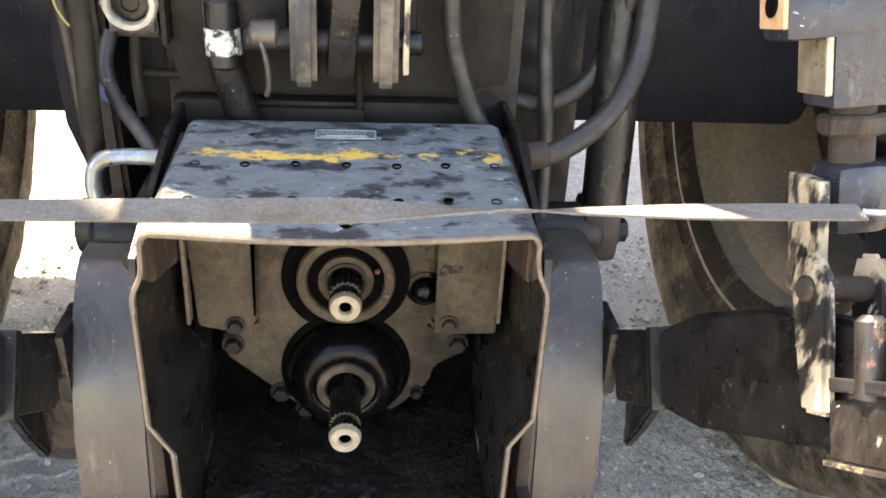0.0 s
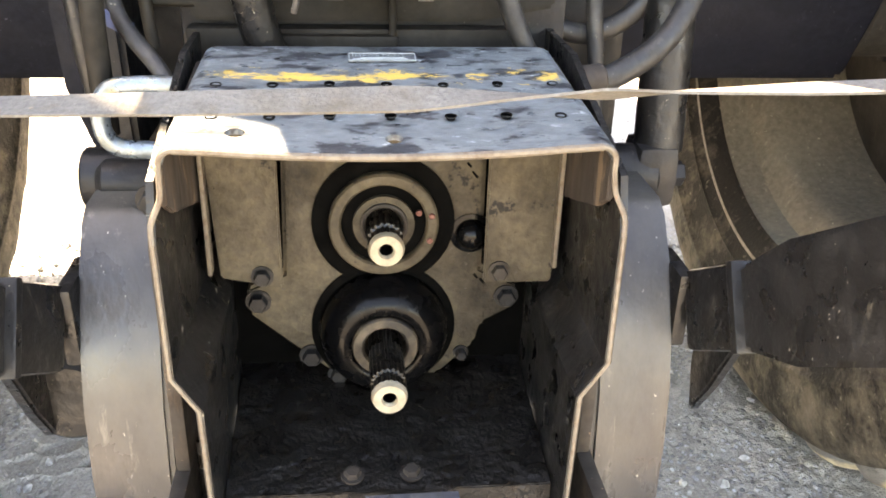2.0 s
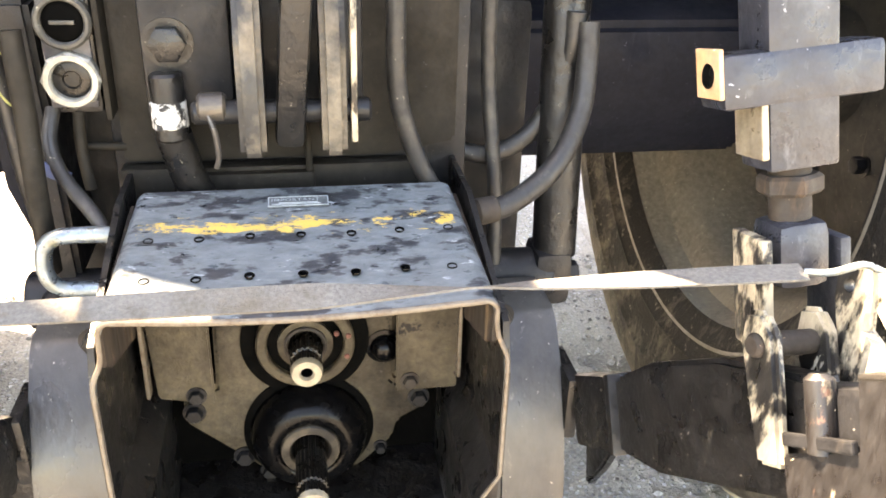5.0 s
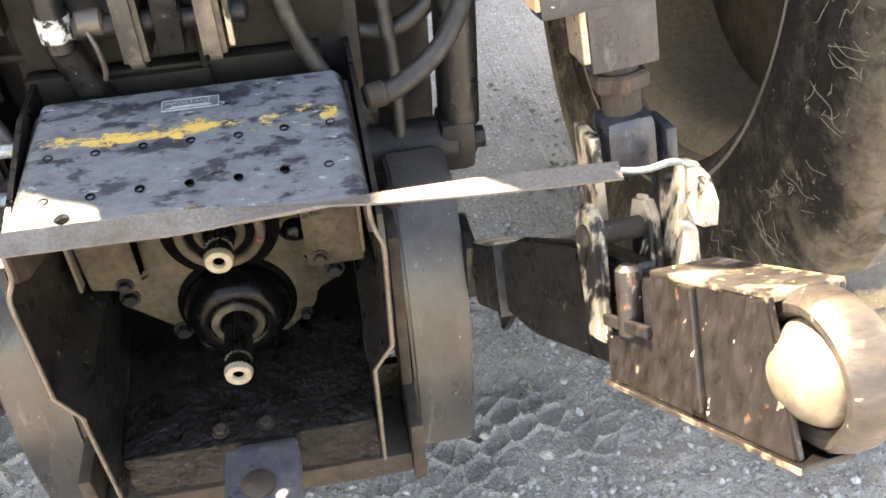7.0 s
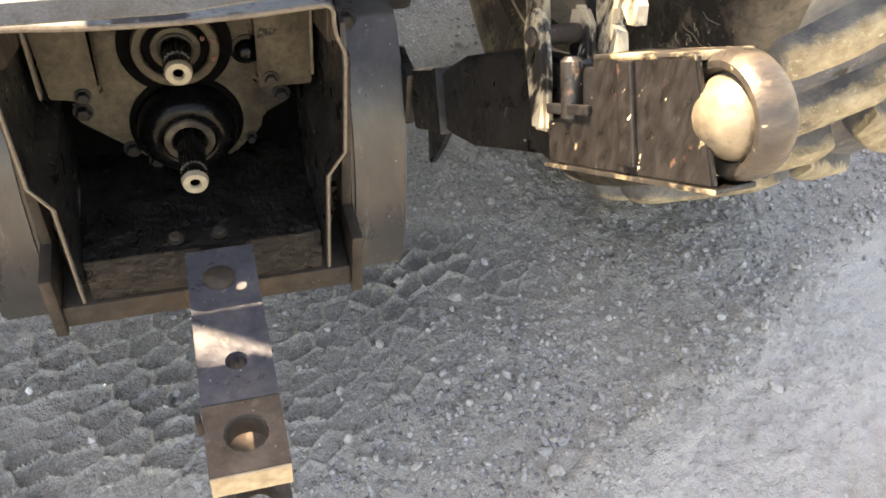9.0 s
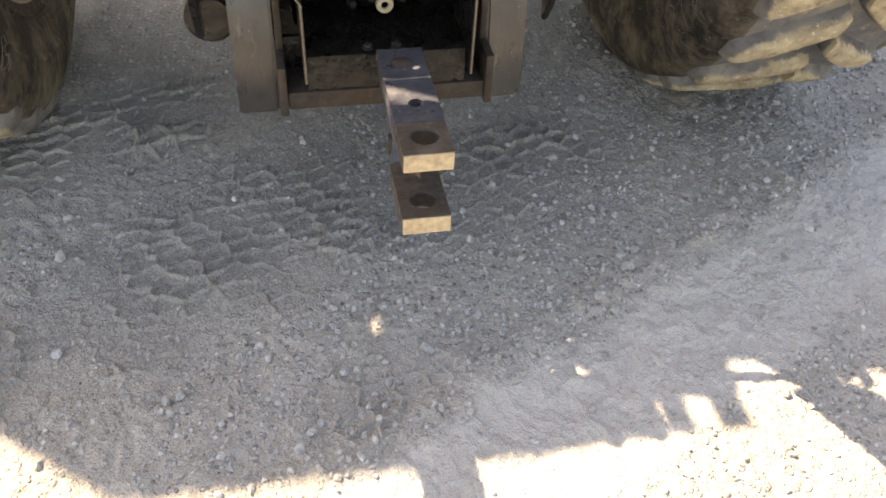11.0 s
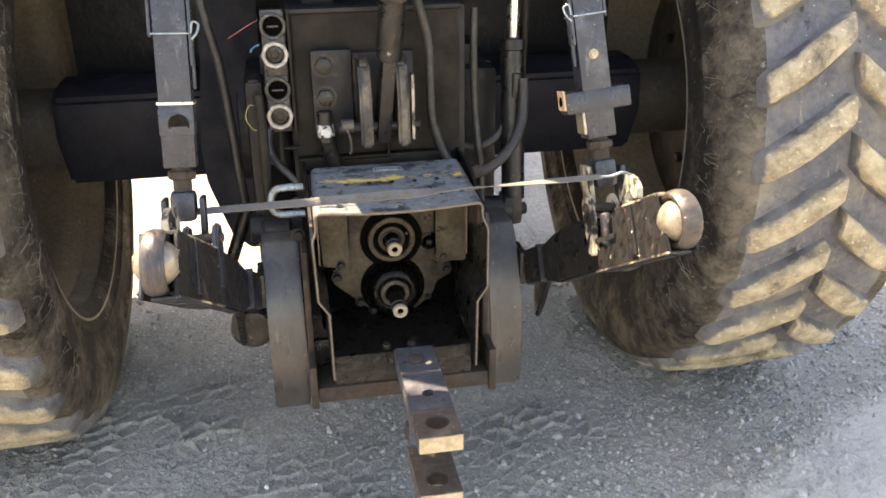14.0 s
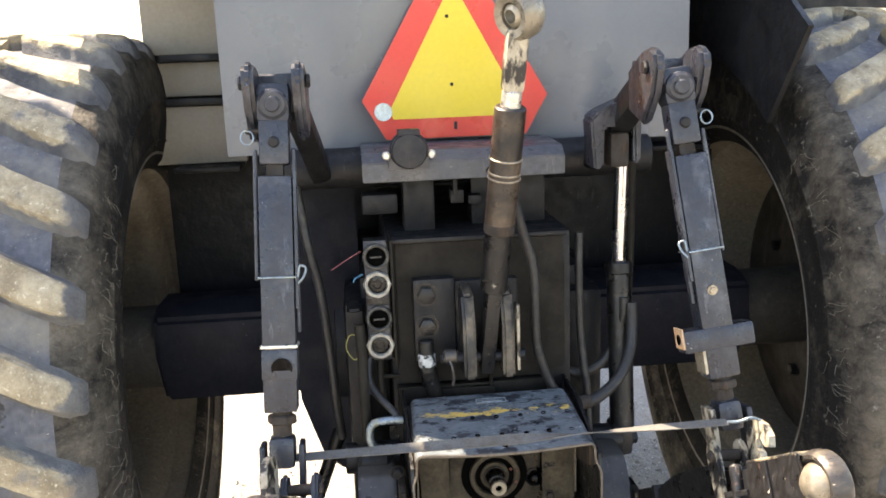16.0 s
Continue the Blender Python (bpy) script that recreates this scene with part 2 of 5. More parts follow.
def tyre_mat(name, own_axes):
    """Rubber under dust: streaks that run out from the axle on the wall, or crumbly mud on the tops of the tread bars."""
    m = bpy.data.materials.new(name)
    m.use_nodes = True
    nt = m.node_tree
    n, l = nt.nodes, nt.links
    b = n["Principled BSDF"]
    b.inputs["Roughness"].default_value = 0.85
    b.inputs["Specular IOR Level"].default_value = 0.25
    co = n.new("ShaderNodeTexCoord").outputs["Object"]

    def maths(op, *v):
        x = n.new("ShaderNodeMath")
        x.operation = op
        for k, q in enumerate(v):
            if isinstance(q, (int, float)):
                x.inputs[k].default_value = q
            else:
                l.new(q, x.inputs[k])
        return x.outputs[0]

    def span(x, a, z):
        r = n.new("ShaderNodeMapRange")
        r.inputs["From Min"].default_value, r.inputs["From Max"].default_value = a, z
        l.new(x, r.inputs["Value"])
        return r.outputs[0]

    def noise(vec, scale, detail=6.0, rough=0.6):
        t = n.new("ShaderNodeTexNoise")
        t.inputs["Scale"].default_value, t.inputs["Detail"].default_value, t.inputs["Roughness"].default_value = scale, detail, rough
        l.new(vec, t.inputs["Vector"])
        return t.outputs[0]

    def mix(f, a, c):
        x = n.new("ShaderNodeMix")
        x.data_type = "RGBA"
        l.new(f, x.inputs[0])
        for k, v in ((6, a), (7, c)):
            if isinstance(v, tuple):
                x.inputs[k].default_value = (*v, 1)
            else:
                l.new(v, x.inputs[k])
        return x.outputs[2]

    sep = n.new("ShaderNodeSeparateXYZ")
    l.new(co, sep.inputs[0])
    dy = sep.outputs[1] if own_axes else maths("SUBTRACT", sep.outputs[1], YC)
    dz = sep.outputs[2] if own_axes else maths("SUBTRACT", sep.outputs[2], ZC)
    r = maths("SQRT", maths("ADD", maths("MULTIPLY", dy, dy), maths("MULTIPLY", dz, dz)))
    if own_axes:
        shift = n.new("ShaderNodeVectorMath")
        shift.operation = "ADD"
        l.new(co, shift.inputs[0])
        comb = n.new("ShaderNodeCombineXYZ")
        rnd = maths("MULTIPLY", n.new("ShaderNodeObjectInfo").outputs["Random"], 17.0)
        l.new(rnd, comb.inputs[0])
        l.new(maths("MULTIPLY", rnd, 1.7), comb.inputs[1])
        l.new(comb.outputs[0], shift.inputs[1])
        vec = shift.outputs[0]
        rubber = mix(span(noise(vec, 9), 0.36, 0.64), (0.065, 0.067, 0.075), (0.19, 0.185, 0.172))
        mud = mix(span(noise(vec, 16, 8, 0.7), 0.38, 0.62), (0.22, 0.178, 0.118), (0.43, 0.365, 0.25))
        mud = mix(span(noise(vec, 110, 5, 0.7), 0.58, 0.68), mud, (0.58, 0.51, 0.38))
        top = maths("ADD", span(r, 0.786, 0.818), maths("MULTIPLY", maths("SUBTRACT", noise(vec, 11, 6, 0.65), 0.5), 2.4))
        col = mix(span(top, 0.52, 0.80), rubber, mud)
        col = mix(span(noise(vec, 7, 6, 0.7), 0.60, 0.70), col, (0.07, 0.064, 0.056))
    else:
        vec = co
        comb = n.new("ShaderNodeCombineXYZ")
        l.new(maths("ADD", maths("MULTIPLY", maths("ARCTAN2", dz, dy), 26.0), maths("MULTIPLY", noise(co, 9, 4), 5.0)), comb.inputs[0])
        l.new(maths("ADD", maths("MULTIPLY", r, 16.0), maths("MULTIPLY", noise(co, 13, 4), 4.0)), comb.inputs[1])
        l.new(maths("MULTIPLY", noise(co, 5), 2.0), comb.inputs[2])
        streak = noise(comb.outputs[0], 1.4, 9, 0.68)
        cloud = noise(co, 7, 7, 0.65)
        dust = maths("ADD", maths("MULTIPLY", streak, 0.45), maths("ADD", maths("MULTIPLY", cloud, 0.85), maths("MULTIPLY", span(r, 0.56, 0.79), 0.16)))
        col = mix(span(dust, 0.66, 0.98), (0.010, 0.009, 0.008), (0.15, 0.13, 0.10))
        col = mix(span(noise(co, 60, 5, 0.7), 0.62, 0.72), col, (0.21, 0.19, 0.155))
    l.new(col, b.inputs["Base Color"])
    h1 = n.new("ShaderNodeBump")
    h1.inputs["Strength"].default_value, h1.inputs["Distance"].default_value = 0.9 if own_axes else 0.5, 0.010 if own_axes else 0.006
    l.new(noise(vec, 34, 8, 0.7), h1.inputs["Height"])
    h2 = n.new("ShaderNodeBump")
    h2.inputs["Strength"].default_value, h2.inputs["Distance"].default_value = 0.8, 0.004
    l.new(noise(vec, 150, 4, 0.6), h2.inputs["Height"])
    l.new(h1.outputs[0], h2.inputs["Normal"])
    l.new(h2.outputs[0], b.inputs["Normal"])
    return m


TYRE = tyre_mat("dusty_tyre_sidewall", False)
LUG = tyre_mat("dried_mud_on_lug", True)


# ---- mesh helpers ----
def part(name, bm, material, parent=None, label="", smooth=None):
    me = bpy.data.meshes.new(name)
    bmesh.ops.recalc_face_normals(bm, faces=bm.faces)
    bm.to_mesh(me)
    bm.free()
    for mm in material if isinstance(material, tuple) else (material,):
        me.materials.append(mm)
    if smooth is not None:
        me.shade_smooth()
        me.set_sharp_from_angle(angle=radians(smooth))
    ob = new(name, me)
    if parent:
        ob.parent = parent
        if parent.parent is None:
            ob.matrix_parent_inverse = parent.matrix_basis.inverted()
    if label:
        ob["label"] = label
    return ob


def thing(name, at, label, category, group="", kind=""):
    ob = new(name)
    ob.empty_display_size = 0.05
    ob.location = at
    return tagged(ob, label, category, group, kind)


def B(*boxes, bevel=0.004):
    """Boxes, each (x0, x1, y0, y1, z0, z1) or a matrix and a size, with broken edges, in one mesh."""
    bm = bmesh.new()
    for b in boxes:
        if len(b) == 6:
            x0, x1, y0, y1, z0, z1 = b
            m = Matrix.Translation(((x0 + x1) / 2, (y0 + y1) / 2, (z0 + z1) / 2))
            s = (x1 - x0, y1 - y0, z1 - z0)
        else:
            m, s = b
        r = bmesh.ops.create_cube(bm, size=1, matrix=m @ Matrix.Diagonal((*s, 1)))
        if bevel:
            w = min(bevel, min(abs(v) for v in s) * 0.3)
            es = list({e for v in r["verts"] for e in v.link_edges})
            bmesh.ops.bevel(bm, geom=es, offset=w, segments=2, affect="EDGES", profile=0.6)
    return bm


def aim(a, b, roll_to=(0, 0, 1)):
    """A frame at a whose z runs to b."""
    z = (Vector(b) - Vector(a)).normalized()
    up = Vector(roll_to)
    x = up.cross(z)
    if x.length < 1e-4:
        x = Vector((1, 0, 0)).cross(z)
    x.normalize()
    y = z.cross(x)
    return Matrix.Translation(a) @ Matrix((x, y, z)).transposed().to_4x4()


def lathe(bm, m, profile, seg=32):
    """A body of revolution about the z of m, from (radius, height) pairs."""
    rings = []
    for r, h in profile:
        if r < 1e-5:
            rings.append([bm.verts.new(m @ Vector((0, 0, h)))])
        else:
            rings.append([bm.verts.new(m @ Vector((r * math.cos(2 * math.pi * k / seg), r * math.sin(2 * math.pi * k / seg), h))) for k in range(seg)])
    for a, c in zip(rings, rings[1:]):
        for k in range(seg):
            j = (k + 1) % seg
            if len(a) == 1 and len(c) == 1:
                continue
            if len(a) == 1:
                bm.faces.new((a[0], c[k], c[j]))
            elif len(c) == 1:
                bm.faces.new((a[k], a[j], c[0]))
            else:
                bm.faces.new((a[k], a[j], c[j], c[k]))
    return bm


def rod(a, b, r, seg=20, bm=None, chamfer=0.003, bore=0.0):
    bm = bm or bmesh.new()
    h = (Vector(b) - Vector(a)).length
    c = min(chamfer, r * 0.4)
    if bore:
        lathe(bm, aim(a, b), [(bore, c), (bore + c, 0), (r - c, 0), (r, c), (r, h - c), (r - c, h), (bore + c, h), (bore, h - c), (bore, c)], seg)
    else:
        lathe(bm, aim(a, b), [(0, 0), (r - c, 0), (r, c), (r, h - c), (r - c, h), (0, h)], seg)
    return bm


def prism(pts, axis, lo, hi, bevel=0.004, bm=None):
    """A polygon given in the two other axes, drawn out along one axis from lo to hi."""
    bm = bm or bmesh.new()

    def put(u, v, w):
        return {"x": (w, u, v), "y": (u, w, v), "z": (u, v, w)}[axis]

    a = [bm.verts.new(put(u, v, lo)) for u, v in pts]
    c = [bm.verts.new(put(u, v, hi)) for u, v in pts]
    fs = [bm.faces.new(a), bm.faces.new(c[::-1])]
    n = len(pts)
    for k in range(n):
        fs.append(bm.faces.new((a[k], c[k], c[(k + 1) % n], a[(k + 1) % n])))
    if bevel:
        bmesh.ops.recalc_face_normals(bm, faces=fs)
        es = list({e for f in fs for e in f.edges if len(e.link_faces) == 2 and e.calc_face_angle() > 0.35})
        bmesh.ops.bevel(bm, geom=es, offset=bevel, segments=2, affect="EDGES", clamp_overlap=True)
    return bm


def spline(pts, n=8):
    """A smooth line through points (Catmull-Rom)."""
    p = [Vector(q) for q in pts]
    p = [2 * p[0] - p[1]] + p + [2 * p[-1] - p[-2]]
    out = []
    for i in range(1, len(p) - 2):
        for k in range(n):
            t = k / n
            a, b, c, d = p[i - 1 : i + 3]
            out.append(0.5 * (2 * b + (c - a) * t + (2 * a - 5 * b + 4 * c - d) * t * t + (3 * b - a - 3 * c + d) * t**3))
    out.append(p[-2])
    return out


def sweep(pts, r, seg=12, n=8, bm=None, smooth_line=True):
    bm = bm or bmesh.new()
    line = spline(pts, n) if smooth_line else [Vector(q) for q in pts]
    ref = Vector((0.3, 0.5, 0.8))
    rings = []
    for i, q in enumerate(line):
        t = (line[min(i + 1, len(line) - 1)] - line[max(i - 1, 0)]).normalized()
        u = (ref - ref.dot(t) * t).normalized()
        ref = u
        w = t.cross(u)
        rings.append([bm.verts.new(q + r * (math.cos(2 * math.pi * k / seg) * u + math.sin(2 * math.pi * k / seg) * w)) for k in range(seg)])
    for a, c in zip(rings, rings[1:]):
        for k in range(seg):
            bm.faces.new((a[k], a[(k + 1) % seg], c[(k + 1) % seg], c[k]))
    bm.faces.new(rings[0][::-1])
    bm.faces.new(rings[-1])
    return bm


def bolt(at, direction, r=0.009, h=0.008, washer=True):
    """A hexagon head on a washer."""
    bm = bmesh.new()
    m = aim(at, Vector(at) + Vector(direction))
    if washer:
        lathe(bm, m, [(0, 0), (r * 1.35, 0), (r * 1.35, 0.002), (0, 0.002)], 20)
    lathe(bm, m, [(0, 0.002), (r, 0.002), (r, h), (r * 0.85, h + 0.0015), (0, h + 0.0015)], 6)
    return bm


def plate(outline, holes, m, thick, bevel=0.0):
    """A flat plate in the xy of m with round holes (x, y, radius) right through it."""
    bm = bmesh.new()
    loops = [list(outline)] + [[(x + r * math.cos(2 * math.pi * k / 14), y + r * math.sin(2 * math.pi * k / 14)) for k in range(14)] for x, y, r in holes]
    edges = []
    sides = []
    for lp in loops:
        vs = [bm.verts.new((x, y, 0)) for x, y in lp]
        for k in range(len(vs)):
            edges.append(bm.edges.new((vs[k], vs[(k + 1) % len(vs)])))
    r = bmesh.ops.triangle_fill(bm, edges=edges, use_beauty=True, use_dissolve=False)
    fs = [f for f in r["geom"] if isinstance(f, bmesh.types.BMFace)]
    e = bmesh.ops.extrude_face_region(bm, geom=fs)
    for v in e["geom"]:
        if isinstance(v, bmesh.types.BMVert):
            v.co.z += thick
    bmesh.ops.transform(bm, matrix=m, verts=bm.verts)
    return bm

# ---- the tractor ----
tractor = thing("tractor", (0, 0.7, 0), "dusty black farm tractor seen from behind, raised rear linkage", "tractor")


def P(name, bm, material, parent=None, label="", smooth=40):
    return part(name, bm, material, parent or tractor, label, smooth)


# rear axle and housings
hx = [(0.64, 0.905), (0.63, 0.80), (0.70, 0.662), (0.84, 0.662), (0.90, 0.78), (0.88, 0.905), (0.80, 0.932), (0.70, 0.932)]
for s in (-1, 1):
    P("axle_housing", prism(hx, "x", *sorted((s * 0.30, s * 0.79)), bevel=0.012), AXLE, label="blue-black painted axle beam")
    P("axle_flange", rod((s * 0.28, 0.76, 0.80), (s * 0.33, 0.76, 0.80), 0.20, 40), CHASSIS)
P("rear_housing", B((-0.20, 0.20, 0.262, 1.5, 0.42, 1.165), (-0.26, 0.26, 0.40, 1.4, 0.45, 1.05), bevel=0.012), CHASSIS, label="oily dark transmission housing")
P("rear_cover", prism([(-0.185, 0.845), (-0.185, 1.16), (0.178, 1.16), (0.182, 1.09), (0.182, 0.86), (0.10, 0.845)], "y", 0.245, 0.265, 0.004), PANEL, label="dust-coated olive cover plate")
P("cover_lip", B((-0.19, 0.185, 0.238, 0.27, 1.158, 1.168)), CHASSIS)
P("lower_cover", B((-0.19, 0.15, 0.235, 0.26, 0.76, 0.84), (-0.12, 0.02, 0.225, 0.25, 0.80, 0.835)), PANEL)
for s in (-1, 1):
    P("brake_housing", B((*sorted((s * 0.2, s * 0.30)), 0.36, 0.95, 0.42, 1.0), bevel=0.02), CHASSIS)

# power take-off gear case
hp = [(-0.095, 0.80), (0.10, 0.80), (0.10, 0.62), (0.137, 0.603), (0.137, 0.574), (0.102, 0.555), (0.096, 0.53), (0.036, 0.472), (-0.024, 0.472), (-0.137, 0.574), (-0.137, 0.603), (-0.10, 0.62)]
cover = P("gear_case_cover", prism(hp, "y", 0.13, 0.16, 0.004), CASTING, label="dusty grey cast gear case cover")
# near-black box: the shade behind the cover is put into its colour
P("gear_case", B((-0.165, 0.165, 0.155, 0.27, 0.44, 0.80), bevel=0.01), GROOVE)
for x, z, r in ((-0.126, 0.589, 0.0095), (0.127, 0.588, 0.0095), (-0.075, 0.523, 0.0095), (-0.047, 0.499, 0.009), (0.082, 0.521, 0.006), (0.0, 0.487, 0.006)):
    P("cover_bolt", bolt((x, 0.13, z), (0, -1, 0), r, 0.009), CHASSIS, cover)
ym = aim((0, 0.13, 0.676), (0, 0, 0.676))
bm = bmesh.new()
lathe(bm, ym, [(0.070, 0.0), (0.070, 0.004), (0.051, 0.004), (0.051, 0.0)], 48)
P("seal_groove", bm, GROOVE, cover, smooth=30)
bm = bmesh.new()
lathe(bm, ym, [(0.0535, 0.0), (0.0535, 0.012), (0.0515, 0.0145), (0.0435, 0.0145), (0.0415, 0.012), (0.0415, 0.004), (0.0300, 0.004), (0.0300, 0.012), (0.0225, 0.0125), (0.0205, 0.010), (0.0205, 0.0)], 48)
P("bearing_ring", bm, CASTING, cover, smooth=30)
bm = bmesh.new()
lathe(bm, ym, [(0.0425, 0.002), (0.0425, 0.006), (0.029, 0.006), (0.029, 0.002)], 48)
P("oil_seal", bm, GROOVE, cover, smooth=30)
yl = aim((0, 0.13, 0.556), (0, 0, 0.556))
bm = bmesh.new()
lathe(bm, yl, [(0.074, 0.0), (0.074, 0.003), (0.066, 0.005), (0.066, 0.0)], 56)
P("boot_groove", bm, GROOVE, cover, smooth=30)
bm = bmesh.new()
lathe(bm, yl, [(0.0665, 0.0), (0.0665, 0.006), (0.0655, 0.013), (0.0635, 0.021), (0.060, 0.029), (0.0555, 0.0355), (0.050, 0.0400), (0.044, 0.0425), (0.0385, 0.0425), (0.034, 0.040), (0.0325, 0.036), (0.0325, 0.0)], 72)
P("rubber_boot", bm, RUBBERBLACK, cover, "shiny black rubber boot", smooth=50)
bm = bmesh.new()
lathe(bm, yl, [(0.0330, 0.030), (0.0330, 0.0415), (0.0315, 0.0435), (0.0235, 0.0435), (0.0210, 0.041), (0.0210, 0.020)], 40)
P("boot_collar", bm, CHEEK, cover, "worn tan collar", smooth=30)
bm = bmesh.new()
lathe(bm, ym, [(0.0235, 0.012), (0.0235, 0.0155), (0.0215, 0.0165), (0.0195, 0.0155), (0.0195, 0.008)], 40)
P("seal_lip", bm, RUST, cover, "rusty seal lip", smooth=30)
DAB = mat("red_paint_dab", (0.10, 0.030, 0.022), (0.05, 0.03, 0.02), 0.4, 60)
for ang, rr in ((22, 0.0365), (12, 0.0475), (-20, 0.0475)):
    q = radians(ang)
    P("paint_dab", rod((rr * math.cos(q), 0.1175, 0.676 + rr * math.sin(q)), (rr * math.cos(q), 0.1135, 0.676 + rr * math.sin(q)), 0.0032, 10, chamfer=0.001), DAB, cover, "dab of faded red paint")


def splined(at, y1, r, teeth):
    """A splined stub shaft with a chamfered, bored end."""
    bm = bmesh.new()
    h = y1 - at[1]
    m = aim((at[0], y1, at[2]), at)
    n = teeth * 4
    prof = [r if k % 4 < 2 else r * 0.9 for k in range(n)]

    def ring(d, f):
        return [bm.verts.new(m @ Vector((p * f * math.cos(2 * math.pi * k / n), p * f * math.sin(2 * math.pi * k / n), d))) for k, p in enumerate(prof)]

    rings = [ring(0, 1), ring(h - 0.026, 1), ring(h - 0.025, 0.84), ring(h - 0.019, 0.84), ring(h - 0.018, 1), ring(h - 0.006, 1)]
    for a, c in zip(rings, rings[1:]):
        for k in range(n):
            bm.faces.new((a[k], a[(k + 1) % n], c[(k + 1) % n], c[k]))
    return bm


def shaft(at, y1, r, teeth, name):
    sh = P(name, splined(at, y1, r, teeth), OILYSHAFT, label="oily dark splined shaft")
    bm = bmesh.new()
    m = aim((at[0], at[1] + 0.0075, at[2]), (at[0], at[1] - 1, at[2]))
    lathe(bm, m, [(r * 0.99, 0), (r * 0.99, 0.002), (r * 0.88, 0.0075), (r * 0.46, 0.0075), (r * 0.37, 0.0045), (r * 0.37, -0.002)], 32)
    P("shaft_end", bm, SHAFTEND, sh, "bright machined shaft end", smooth=25)
    bm = bmesh.new()
    lathe(bm, m, [(r * 0.375, 0.004), (r * 0.34, -0.004), (r * 0.30, -0.012), (0, -0.016)], 24)
    P("centre_bore", bm, GROOVE, sh, "dark centre bore", smooth=25)


shaft((0, 0.064, 0.674), 0.14, 0.0172, 18, "upper_output_shaft")
shaft((0, 0.0, 0.555), 0.14, 0.0170, 20, "lower_output_shaft")
for x0, x1, z0 in ((-0.164, -0.098, 0.62), (0.097, 0.165, 0.62)):
    br = P("shield_bracket", prism([(x0, 0.795), (x1, 0.795), (x1, z0), (x0 + (0.008 if x0 < 0 else 0), z0 + 0.012 if x0 < 0 else z0)], "y", 0.098, 0.104, 0.002), CASTING, label="dusty flat mounting bracket")
    xe = x0 if x0 < 0 else x1
    P("bracket_fold", B((xe - 0.002, xe + 0.002, 0.088, 0.104, z0 + 0.02, 0.80), bevel=0.001), EDGE, br, "bare folded edge")
    # black block paints the shaded gap behind the bracket
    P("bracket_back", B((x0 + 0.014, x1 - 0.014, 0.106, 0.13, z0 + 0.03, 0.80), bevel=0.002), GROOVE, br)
    P("bracket_bolt", bolt((-0.117 if x0 < 0 else 0.112, 0.098, 0.634), (0, -1, 0), 0.008, 0.007), RUST if x0 > 0 else CHASSIS, br)
for x, z, w in ((0.076, 0.742, 0.008), (0.083, 0.733, 0.006), (0.089, 0.723, 0.008), (0.094, 0.612, 0.006), (0.101, 0.606, 0.007)):
    P("cast_mark", B((Matrix.Translation((x, 0.1295, z)) @ Matrix.Rotation(radians(50), 4, "Y"), (w, 0.002, 0.0022)), bevel=0.0005), GROOVE, cover)
bm = bmesh.new()
lathe(bm, aim((0.087, 0.131, 0.661), (0.087, 0, 0.661)), [(0.021, 0), (0.021, 0.003), (0.016, 0.004), (0.014, 0.012), (0.009, 0.018), (0, 0.020)], 24)
P("filler_plug", bm, RUBBERBLACK, cover, "oily black plug", smooth=40)

# shield over the shafts: worn paint with a chipped yellow band across it
SHIELD = WORN.copy()
SHIELD.name = "shield_top_paint"
nt = SHIELD.node_tree
pb = nt.nodes["Principled BSDF"]
old = pb.inputs["Base Color"].links[0].from_socket
co = nt.nodes.new("ShaderNodeTexCoord")
sx = nt.nodes.new("ShaderNodeSeparateXYZ")
nt.links.new(co.outputs["Object"], sx.inputs[0])


def mathn(op, a, c):
    n = nt.nodes.new("ShaderNodeMath")
    n.operation = op
    for k, v in ((0, a), (1, c)):
        if isinstance(v, (int, float)):
            n.inputs[k].default_value = v
        else:
            nt.links.new(v, n.inputs[k])
    return n.outputs[0]


nz = nt.nodes.new("ShaderNodeTexNoise")
nz.inputs["Scale"].default_value, nz.inputs["Detail"].default_value, nz.inputs["Roughness"].default_value = 62, 8, 0.8
mp = nt.nodes.new("ShaderNodeMapping")
mp.inputs["Scale"].default_value = (0.40, 0.85, 1)
nt.links.new(co.outputs["Object"], mp.inputs[0])
nt.links.new(mp.outputs[0], nz.inputs["Vector"])
off = mathn("ABSOLUTE", mathn("SUBTRACT", sx.outputs[1], 0.108), 0.0)
inband = mathn("SUBTRACT", 1.0, mathn("DIVIDE", off, 0.021))
side = mathn("SUBTRACT", 1.0, mathn("DIVIDE", mathn("ABSOLUTE", sx.outputs[0], 0.0), 0.16))
mask = mathn("GREATER_THAN", mathn("ADD", mathn("MULTIPLY", nz.outputs[0], mathn("GREATER_THAN", side, 0.0)), mathn("MULTIPLY", inband, 0.13)), 0.618)
mask = mathn("MULTIPLY", mask, mathn("GREATER_THAN", inband, 0.0))
mx = nt.nodes.new("ShaderNodeMix")
mx.data_type = "RGBA"
nt.links.new(mask, mx.inputs[0])
nt.links.new(old, mx.inputs[6])
mx.inputs[7].default_value = (0.50, 0.33, 0.08, 1)
nt.links.new(mx.outputs[2], pb.inputs["Base Color"])
shield = P("shaft_shield", B((-0.16, 0.16, 0.176, 0.184, 0.80, 0.828)), WORN, label="worn black steel shield with chipped yellow band")
holes = [(-0.118, -0.012, 0.0075), (0.002, -0.018, 0.007)]
fr = [(-0.160 + 0.320 * k / 16, -0.04) for k in range(17)]
